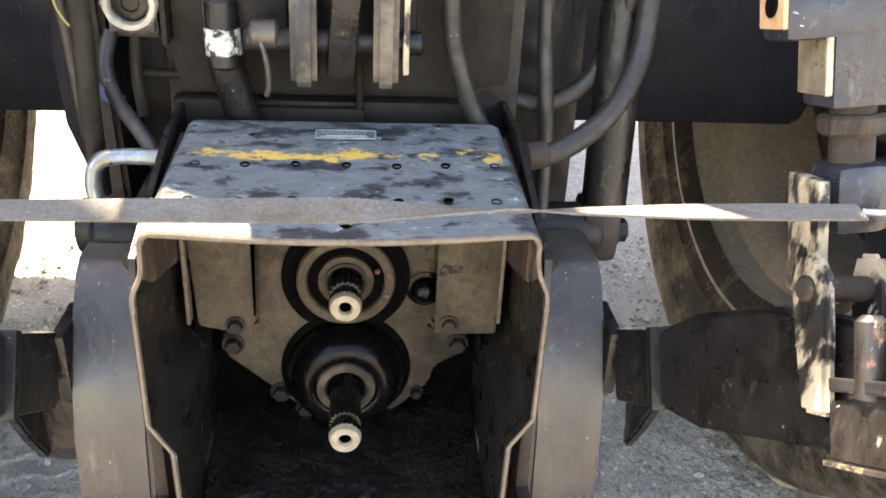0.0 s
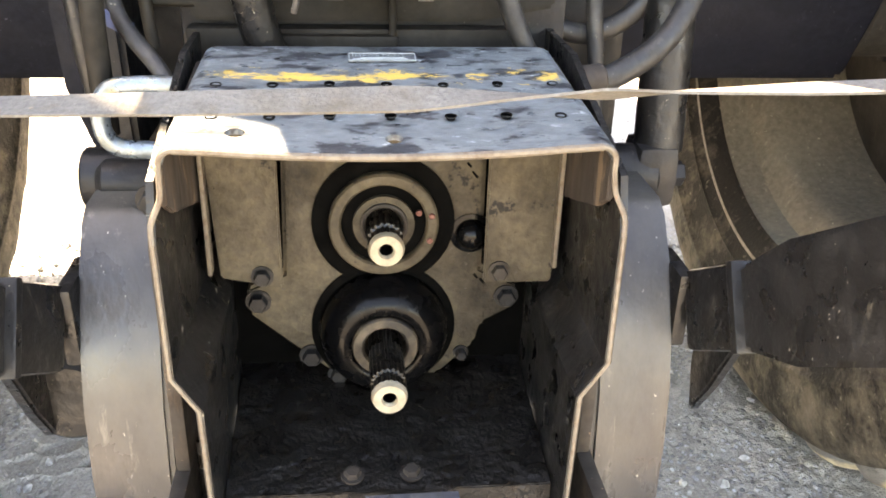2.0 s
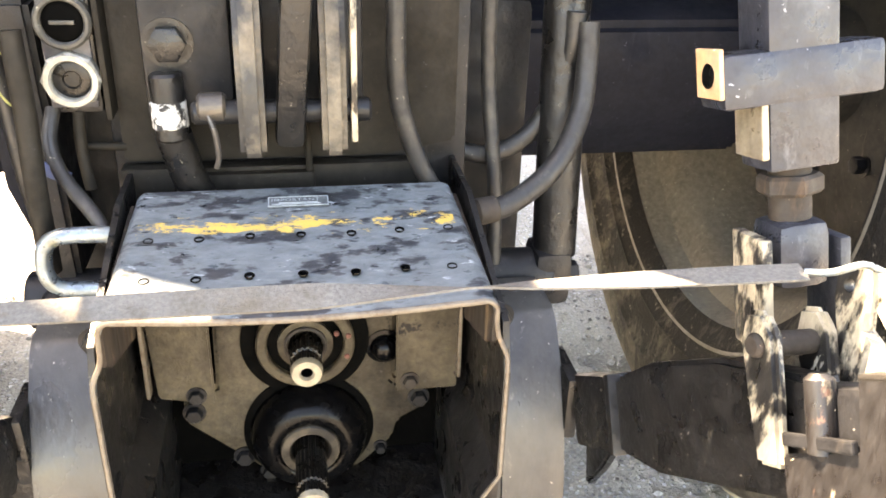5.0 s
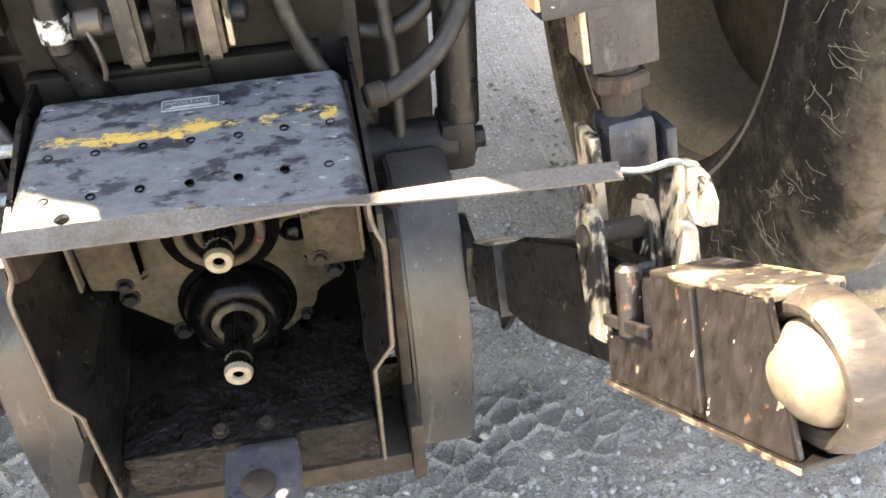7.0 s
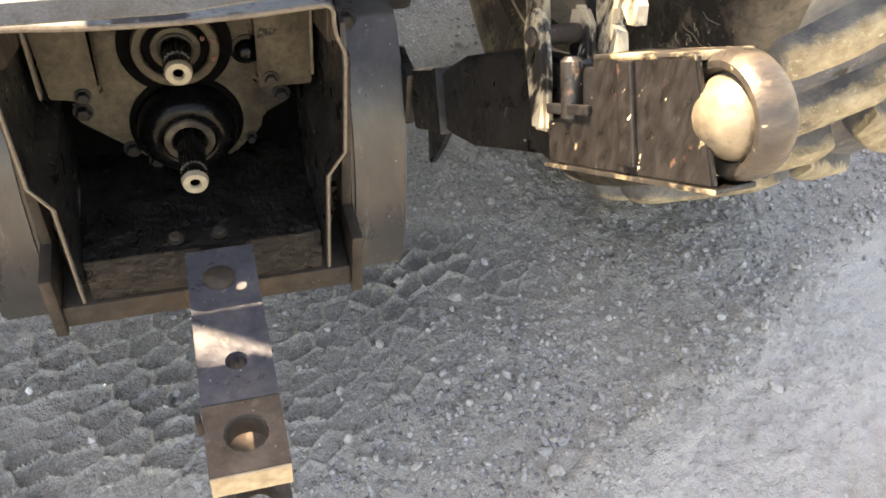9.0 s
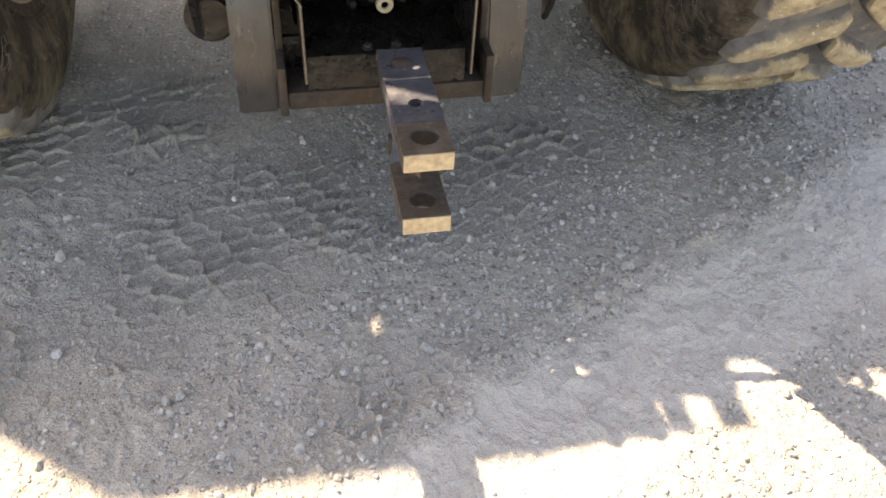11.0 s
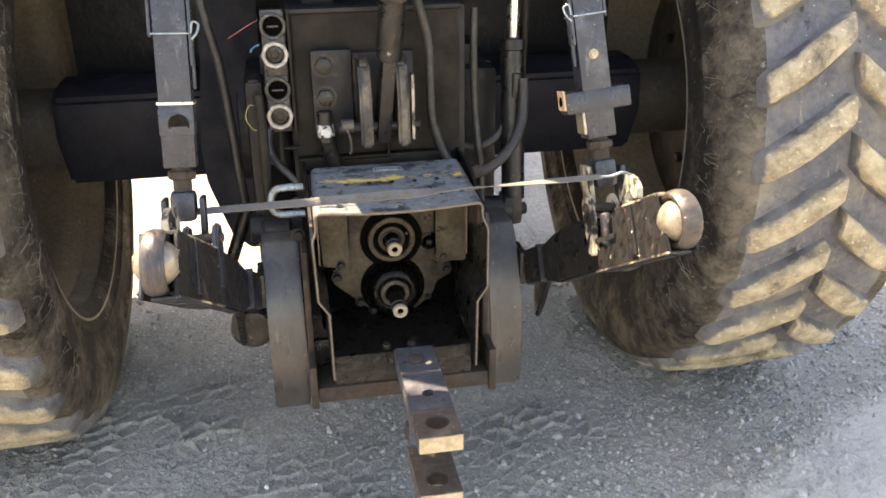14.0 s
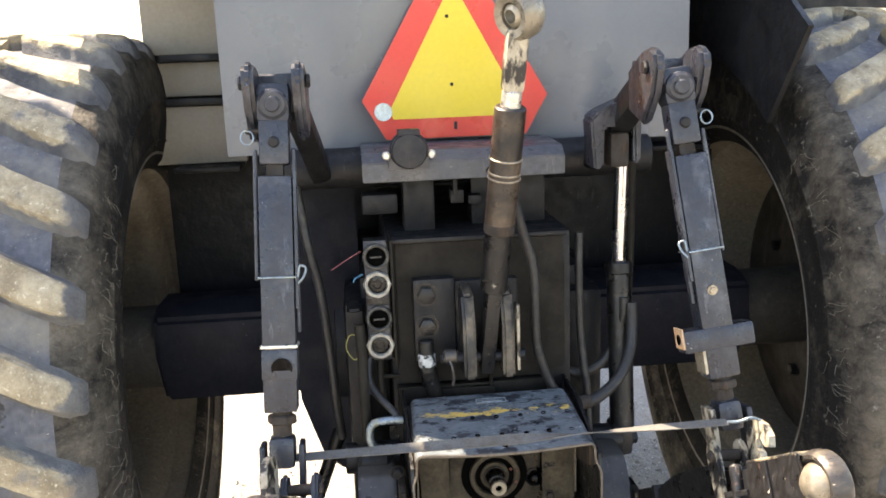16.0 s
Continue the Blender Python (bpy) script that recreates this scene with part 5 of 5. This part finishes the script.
# steps and fender underside
for s in (-1, 1):
    # left panels coloured as lit, the mirrored right ones as shaded
    for z0, z1, y0 in ((1.27, 1.425, 0.88), (1.45, 1.54, 0.90), (1.56, 2.2, 0.92)):
        P("fender_panel", B((*sorted((s * 0.545, s * 0.80)), y0, y0 + 0.02, z0, z1), bevel=0.006), FENDER if s < 0 else CHASSIS, label="dusty tan fender panel of the lit side" if s < 0 else "fender panel darkened for the shaded side")
    P("fender_back", B((*sorted((s * 0.53, s * (0.80 if s < 0 else 1.35))), 0.942, 0.952, 1.30, 2.2), bevel=0.003), CHASSIS, label="dark fender back sheet")
    for x1, y0, y1, z0, z1 in ((0.75, 0.86, 0.90, 1.428, 1.446), (0.75, 0.86, 0.90, 1.543, 1.56), (0.73, 0.80, 0.92, 1.255, 1.268)):
        P("fender_rail", B((*sorted((s * 0.558, s * x1)), y0, y1, z0, z1)), CHASSIS)
arch = [(YC - r * math.cos(q), ZC + r * math.sin(q)) for r, qs in ((0.72, range(52, 151, 7)), (0.98, range(150, 51, -7))) for q in [radians(v) for v in qs]]
P("fender_inner_wall", prism(arch, "x", 0.655, 0.667, 0), CHASSIS, label="dark inner wall of the fender")
P("engine_body", B((-0.30, 0.30, 1.4, 3.8, 0.42, 1.75), bevel=0.03), CHASSIS, label="dark engine and chassis body")

# ---- strap ----
strap = thing("lashing_strap", (0.0, -0.08, 0.85), "grey webbing strap stretched between the lower links", "strap")
L0, R0 = Vector((-0.392, -0.108, 0.862)), Vector((0.372, -0.172, 0.896))
line = [L0.lerp(R0, k / 8) + Vector((0, 0.014, -0.006)) * math.sin(math.pi * k / 8) for k in range(9)]
pts = spline(line, 10)
bm = bmesh.new()
prev = None
for i, q in enumerate(pts):
    f = i / (len(pts) - 1)
    t = (pts[min(i + 1, len(pts) - 1)] - pts[max(i - 1, 0)]).normalized()
    keys = ((0.0, -8), (0.15, -10), (0.24, -14), (0.34, -20), (0.52, -24), (0.60, 6), (0.68, 31), (0.74, 14), (0.84, 0), (0.93, -4), (1.0, -2))
    ka, kb = next((p, q) for p, q in zip(keys, keys[1:]) if f <= q[0])
    ang = radians(ka[1] + (kb[1] - ka[1]) * (f - ka[0]) / (kb[0] - ka[0]))
    u = (Vector((0, 0, 1)) - t * t.z).normalized()
    w = t.cross(u)
    e = (u * math.sin(ang) + w * math.cos(ang)) * 0.012
    nrm = t.cross(e).normalized() * 0.0009
    ring = [bm.verts.new(q + x) for x in (-e - nrm, e - nrm, e + nrm, -e + nrm)]
    if prev:
        for k in range(4):
            bm.faces.new((prev[k], prev[(k + 1) % 4], ring[(k + 1) % 4], ring[k]))
    else:
        bm.faces.new(ring[::-1])
    prev = ring
bm.faces.new(prev)
part("webbing", bm, STRAP, strap, "", 60)
for s in (-1, 1):
    e = line[-1] if s > 0 else line[0]
    part("wire_hook", sweep([e, e + Vector((s * 0.018, -0.008, 0.003)), e + Vector((s * 0.038, -0.012, 0.010)), e + Vector((s * 0.055, -0.012, 0.004))], 0.003, 8), ZINC, strap, "bent wire hook", 60)

# ---- unseen cab, fender and wall pieces, added and cut to shade the ground behind ----
# roof edge notched, and blocks added behind it, to set the sunlit patches
P("cab_roof", B((-0.765, 0.78, 0.45, 2.0, 2.25, 2.30), (-0.765, -0.53, 0.38, 0.452, 2.25, 2.30), (-0.38, 0.78, 0.38, 0.452, 2.25, 2.30), bevel=0.01), GREY, label="unseen grey cab roof, notched to shape its shadow")
for x0, x1 in ((-0.765, -0.735), (-0.695, -0.65), (-0.595, -0.54)):
    P("roof_shade_block", B((x0, x1, 0.30, 0.378, 2.26, 2.29), bevel=0.004), CHASSIS, label="unseen block behind the roof, added to break up its shadow")
P("cab_body", B((-0.68, 0.75, 0.955, 1.9, 1.30, 2.26), bevel=0.01), CHASSIS, label="dusty dark cab body")
# dark sheet added for the shaded void; it hides the bright ground ahead
P("dark_gap_sheet", B((-0.78, 0.80, 0.957, 0.975, 0.78, 1.298), bevel=0.003), CHASSIS, label="added dark sheet filling the shaded void below the cab")
# unseen block and post, placed where the shield's shadow line needs an edge
P("cab_shade_frame", prism([(0.48, 1.962), (0.532, 2.246), (0.952, 2.246), (0.952, 1.962)], "x", -0.722, 0.75, 0.006), CHASSIS, label="unseen dark block over the tank, leaned to shape its shadow")
P("cab_corner_post", B((-0.722, -0.62, 0.478, 0.952, 1.84, 1.958), bevel=0.01), CHASSIS, label="unseen dark corner post, sized for its shadow")
# out-of-view sheets added to stop sun patches on ground and drawbar
P("fender_shade_sheet", B((-1.05, -0.62, 0.51, 1.25, 1.985, 2.005), (-1.05, -0.80, 0.40, 0.515, 1.985, 2.005), bevel=0.003), FENDER, label="unseen tan sheet over the tyre, added to block sunlight")
P("drawbar_shade_sheet", prism([(-0.775, 0.412), (-0.692, 0.361), (-0.60, 0.304), (-0.555, 0.304), (-0.555, 0.430), (-0.79, 0.430)], "z", 1.99, 2.0, 0.001), CHASSIS, label="unseen dark sheet, cut to shade the drawbar")
# out of view: a raised slab added only to cast the left-hand shadow
SHADE_PLASTER = mat("shade_wall_plaster", (0.45, 0.43, 0.39), (0.3, 0.28, 0.25), 0.4, 3, 0.9)
tagged(part("shade_wall", B((-2.5, -1.67, 0.95, 1.0, 3.05, 3.93), (-1.672, -1.55, 0.955, 0.995, 3.20, 3.925), (-2.5, -2.42, 0.95, 1.03, -0.05, 3.93), bevel=0.01), SHADE_PLASTER), "unseen plastered wall on a post, added to shade the yard", "wall", kind="structure")

# ---- ground ----
GROUND = mat("grey_gravel_dirt", (0.25, 0.235, 0.207), (0.39, 0.368, 0.33), 0.5, 1.3, 0.95, bump=0.5, fine=170, vary=0.32)
nt = GROUND.node_tree
pb = nt.nodes["Principled BSDF"]
old = pb.inputs["Base Color"].links[0].from_socket
co = nt.nodes.new("ShaderNodeTexCoord").outputs["Object"]


def gnode(kind, **k):
    n = nt.nodes.new(kind)
    for key, v in k.items():
        n.inputs[key].default_value = v
    return n


vor = gnode("ShaderNodeTexVoronoi", Scale=75.0)
vor2 = gnode("ShaderNodeTexVoronoi", Scale=210.0)
patch = gnode("ShaderNodeTexNoise", Scale=3.2, Detail=5.0)
for n in (vor, vor2, patch):
    nt.links.new(co, n.inputs["Vector"])
# pebbles: lighter and bluer than the dirt, thick in some patches
rng_a = gnode("ShaderNodeMapRange")
nt.links.new(vor.outputs["Distance"], rng_a.inputs["Value"])
rng_a.inputs["From Min"].default_value, rng_a.inputs["From Max"].default_value = 0.42, 0.30
rng_b = gnode("ShaderNodeMapRange")
nt.links.new(patch.outputs[0], rng_b.inputs["Value"])
rng_b.inputs["From Min"].default_value, rng_b.inputs["From Max"].default_value = 0.38, 0.52
mul = nt.nodes.new("ShaderNodeMath")
mul.operation = "MULTIPLY"
nt.links.new(rng_a.outputs[0], mul.inputs[0])
nt.links.new(rng_b.outputs[0], mul.inputs[1])
sep = nt.nodes.new("ShaderNodeSeparateColor")
nt.links.new(vor.outputs["Color"], sep.inputs[0])
peb = gnode("ShaderNodeMix")
peb.data_type = "RGBA"
nt.links.new(sep.outputs[0], peb.inputs[0])
peb.inputs[6].default_value, peb.inputs[7].default_value = (0.14, 0.138, 0.138, 1), (0.45, 0.445, 0.44, 1)
sx = nt.nodes.new("ShaderNodeSeparateXYZ")
nt.links.new(co, sx.inputs[0])


def gmath(op, p, q):
    n = nt.nodes.new("ShaderNodeMath")
    n.operation = op
    for k, v in ((0, p), (1, q)):
        if isinstance(v, (int, float)):
            n.inputs[k].default_value = v
        else:
            nt.links.new(v, n.inputs[k])
    return n.outputs[0]


# a smooth worn strip crosses the yard: fine pale dust, few pebbles
across = gmath("ADD", gmath("SUBTRACT", sx.outputs[1], gmath("MULTIPLY", sx.outputs[0], 0.54)), gmath("MULTIPLY", gmath("SUBTRACT", patch.outputs[0], 0.5), 0.12))
strip = gnode("ShaderNodeMapRange")
nt.links.new(gmath("ABSOLUTE", gmath("ADD", across, 0.554 + 0.17), 0.0), strip.inputs["Value"])
strip.inputs["From Min"].default_value, strip.inputs["From Max"].default_value = 0.19, 0.14
packed = nt.nodes.new("ShaderNodeAttribute")
packed.attribute_name = "packed"
few = gmath("MULTIPLY", gmath("MULTIPLY", mul.outputs[0], gmath("SUBTRACT", 1.0, gmath("MULTIPLY", packed.outputs["Fac"], 0.75))), gmath("SUBTRACT", 1.0, gmath("MULTIPLY", strip.outputs[0], 0.75)))
dusty = gnode("ShaderNodeMix")
dusty.data_type = "RGBA"
nt.links.new(gmath("MULTIPLY", strip.outputs[0], 0.6), dusty.inputs[0])
nt.links.new(old, dusty.inputs[6])
dusty.inputs[7].default_value = (0.40, 0.385, 0.36, 1)
mx = gnode("ShaderNodeMix")
mx.data_type = "RGBA"
nt.links.new(few, mx.inputs[0])
nt.links.new(dusty.outputs[2], mx.inputs[6])
nt.links.new(peb.outputs[2], mx.inputs[7])
nt.links.new(mx.outputs[2], pb.inputs["Base Color"])
for src, dist, strength in ((few, 0.008, 0.7), (vor2.outputs["Distance"], -0.004, 0.6)):
    bp = gnode("ShaderNodeBump", Strength=strength, Distance=dist)
    nt.links.new(src, bp.inputs["Height"])
    nt.links.new(pb.inputs["Normal"].links[0].from_socket, bp.inputs["Normal"])
    nt.links.new(bp.outputs[0], pb.inputs["Normal"])


def axis_steps(lo, hi, step, far):
    v = [lo + step * k for k in range(int((hi - lo) / step) + 1)]
    g, gap, x = [], step, hi
    while x < far:
        gap *= 1.12
        x += gap
        g.append(x)
    h, gap, x = [], step, lo
    while x > -far:
        gap *= 1.12
        x -= gap
        h.append(x)
    return np.array(h[::-1] + v + g)


def vnoise(x, y, seed):
    """Smooth value noise on arrays."""
    xi, yi = np.floor(x).astype(int), np.floor(y).astype(int)
    fx, fy = x - xi, y - yi
    fx, fy = fx * fx * (3 - 2 * fx), fy * fy * (3 - 2 * fy)

    def rnd(i, j):
        n = (i * 374761393 + j * 668265263 + seed * 1442695041) & 0x7FFFFFFF
        n = ((n ^ (n >> 13)) * 1274126177) & 0x7FFFFFFF
        return ((n ^ (n >> 16)) & 0xFFFF) / 32767.5 - 1

    a = rnd(xi, yi) * (1 - fx) + rnd(xi + 1, yi) * fx
    c = rnd(xi, yi + 1) * (1 - fx) + rnd(xi + 1, yi + 1) * fx
    return a * (1 - fy) + c * fy


def cells(u, v, seed):
    """How far points are from the borders of jittered cells: 0 on a border."""
    ui, vi = np.floor(u).astype(int), np.floor(v).astype(int)
    d1, d2 = np.full(u.shape, 9.0), np.full(u.shape, 9.0)
    for i in (-1, 0, 1):
        for j in (-1, 0, 1):
            a, c = ui + i, vi + j
            px = a + 0.5 + 0.46 * vnoise(a * 7.31 + 0.5, c * 3.17 + 0.5, seed)
            py = c + 0.5 + 0.40 * vnoise(a * 5.77 + 0.5, c * 9.13 + 0.5, seed + 1) + 0.5 * (a % 2)
            q = np.hypot(u - px, v - py)
            d2 = np.where(q < d1, d1, np.minimum(d2, q))
            d1 = np.minimum(d1, q)
    return d2 - d1


def relief(x, y, masks=False):
    """The lie of the yard: broad waves, crumbs, and the prints of tyre treads in several tracks."""
    broad = 0.010 * vnoise(x * 1.6, y * 1.6, 1) + 0.005 * vnoise(x * 9, y * 9, 2)
    crumbs = 0.0045 * vnoise(x * 30, y * 30, 3) + 0.0035 * vnoise(x * 62, y * 62, 4) + 0.002 * vnoise(x * 125, y * 125, 6)
    packed = np.zeros(x.shape)
    prints = np.zeros(x.shape)
    for x0, y0, ang, w, lo, hi, cu, cv, seed in TRACKS:
        c, s = math.cos(radians(ang)), math.sin(radians(ang))
        u, v = (x - x0) * c + (y - y0) * s, -(x - x0) * s + (y - y0) * c
        v = v + 0.012 * vnoise(x * 6, y * 6, seed + 3)
        k = cells(u / cu, v / cv, seed)
        ridge = np.clip(1 - k / 0.17, 0, 1)
        fade = np.clip((w - np.abs(v)) * 16, 0, 1) * np.clip((u - lo) * 5, 0, 1) * np.clip((hi - u) * 5, 0, 1)
        fade = fade * np.clip(0.72 + 1.0 * vnoise(x * 4, y * 4, seed + 5), 0, 1)
        prints = prints * (1 - fade) + fade * (0.018 * ridge * np.clip(0.75 + 1.0 * vnoise(x * 9, y * 9, seed + 9), 0.0, 1.4) - 0.003)
        packed = np.maximum(packed, fade)
    h = broad + crumbs * (1 - 0.55 * packed) + prints
    # a smooth worn strip crosses behind, a little lower, with a crumbly shoulder
    q = (y + 0.357) - 0.54 * (x - 0.364)
    h = h + 0.010 * np.exp(-((q - 0.05) / 0.05) ** 2) * (1 + 0.6 * vnoise(x * 22, y * 22, 8)) - 0.006 * (q < 0) * np.clip(-q * 8, 0, 1)
    return (h, packed) if masks else h


# middle, heading, half width, ends, and the size of the tread blocks
TRACKS = [(-0.60, -0.10, 25, 0.29, -0.7, 0.75, 0.066, 0.046, 11), (0.26, 0.16, 38, 0.17, -0.42, 0.5, 0.060, 0.038, 23), (-0.8, 0.40, 26, 0.20, -0.6, 0.6, 0.075, 0.050, 31), (0.0, -0.38, 28, 0.12, -0.35, 0.4, 0.065, 0.045, 47)]


def height(x, y):
    return float(relief(np.array([x]), np.array([y]))[0])


xs = axis_steps(-1.30, 1.20, 0.0032, 900)
ys = axis_steps(-0.85, 0.70, 0.0032, 900)
X, Y = np.meshgrid(xs, ys)
near = np.clip((3.5 - np.maximum(np.abs(X - 0.1), np.abs(Y - 0.2))) * 0.5, 0, 1)
Z, PACKED = relief(X, Y, True)
Z = Z * near
nx, ny = len(xs), len(ys)
verts = np.stack([X.ravel(), Y.ravel(), Z.ravel()], 1)
idx = np.arange(nx * ny).reshape(ny, nx)
quads = np.stack([idx[:-1, :-1].ravel(), idx[:-1, 1:].ravel(), idx[1:, 1:].ravel(), idx[1:, :-1].ravel()], 1)
me = bpy.data.meshes.new("ground")
me.from_pydata(verts.tolist(), [], quads.tolist())
me.shade_smooth()
me.attributes.new("packed", "FLOAT", "POINT").data.foreach_set("value", np.ascontiguousarray((PACKED * near).ravel(), dtype=np.float32))
me.materials.append(GROUND)
ground = tagged(new("ground", me), "grey packed gravel yard with tyre tracks", "ground", kind="structure")

# loose stones
rng = random.Random(4)
STONE = mat("grey_gravel_stone", (0.26, 0.255, 0.245), (0.48, 0.475, 0.46), 0.5, 9, 0.9, bump=0.4, vary=0.45)
base = bmesh.new()
bmesh.ops.create_icosphere(base, subdivisions=1, radius=1)
bv = [v.co.copy() for v in base.verts]
bf = [[v.index for v in f.verts] for f in base.faces]
base.free()


def stone_data(name, places, material):
    vs, fs = [], []
    for x, y, r, z in places:
        q = Euler((rng.uniform(0, 6), rng.uniform(0, 6), rng.uniform(0, 6))).to_matrix()
        sc = Vector((rng.uniform(0.7, 1.3), rng.uniform(0.7, 1.3), rng.uniform(0.5, 0.9))) * r
        k = len(vs)
        z = z + r * 0.3
        for v in bv:
            p = q @ Vector((v.x * sc.x, v.y * sc.y, v.z * sc.z)) * rng.uniform(0.8, 1.15)
            vs.append((x + p.x, y + p.y, z + p.z))
        fs += [[a + k for a in f] for f in bf]
    me = bpy.data.meshes.new(name)
    me.from_pydata(vs, [], fs)
    me.materials.append(material)
    return new(name, me)


px = np.array([rng.uniform(-1.5, 1.9) for _ in range(60000)])
py = np.array([rng.uniform(-1.1, 1.6) for _ in range(60000)])
q = (py + 0.357) - 0.54 * (px - 0.364)
dens = 0.30 + 0.55 * vnoise(px * 2.2, py * 2.2, 41) + 0.35 * vnoise(px * 7, py * 7, 42) + 0.5 * np.exp(-((q - 0.14) / 0.12) ** 2) - 0.5 * (np.abs(q + 0.17) < 0.15)
pz, pk = relief(px, py, True)
keep = [k for k in range(60000) if rng.random() < dens[k] * 0.80 * (1 - 0.75 * pk[k])]
places = [(px[k], py[k], 0.0017 + 0.0085 * rng.random() ** 4, pz[k]) for k in keep]
for _ in range(170):
    x, y = rng.uniform(-0.9, 1.2), rng.uniform(-0.75, 0.5)
    places.append((x, y, 0.006 + 0.008 * rng.random() ** 2, height(x, y)))
tagged(stone_data("gravel", places, STONE), "scattered small grey gravel stones on the dirt", "gravel", kind="stuff")
WHITE = mat("white_stone", (0.75, 0.73, 0.68), None)
for x, y, r, m in ((-0.335, 0.171, 0.008, WHITE), (-0.477, 0.474, 0.008, WHITE), (0.431, -0.316, 0.014, STONE), (0.036, -0.35, 0.015, STONE)):
    tagged(stone_data("stone", [(x, y, r, height(x, y))], m), "small pale stone lying on the gravel" if m is WHITE else "grey stone lying on the gravel", "stone", "loose stones")

# dry grass strands stuck to the tyre wall
rng = random.Random(12)
bm = bmesh.new()
for i in range(220):
    s = 1 if i % 2 else -1
    r, a = rng.uniform(0.64, 0.755), rng.uniform(-0.75, 0.85)
    n, da, dr = 5, rng.uniform(-0.03, 0.03), rng.uniform(-0.012, 0.028)
    pts = []
    for k in range(n):
        rr = min(0.772, r + dr * k + rng.uniform(-0.006, 0.006))
        aa = a + da * k * 0.5 + rng.uniform(-0.010, 0.010)
        wall = 0.722 + max(0.0, rr - 0.66) ** 2 * 4.2 + (0.022 if s < 0 else 0.0)
        pts.append((s * (wall - rng.uniform(0.0, 0.006)), YC - rr * math.cos(aa), ZC + rr * math.sin(aa)))
    sweep(pts, 0.00045, 4, 3, bm)
tagged(part("dry_grass", bm, mat("dry_grass", (0.20, 0.18, 0.14), (0.12, 0.105, 0.08), 0.4, 30, 0.9)), "pale dry grass strands stuck to the tyre walls", "grass", kind="stuff")
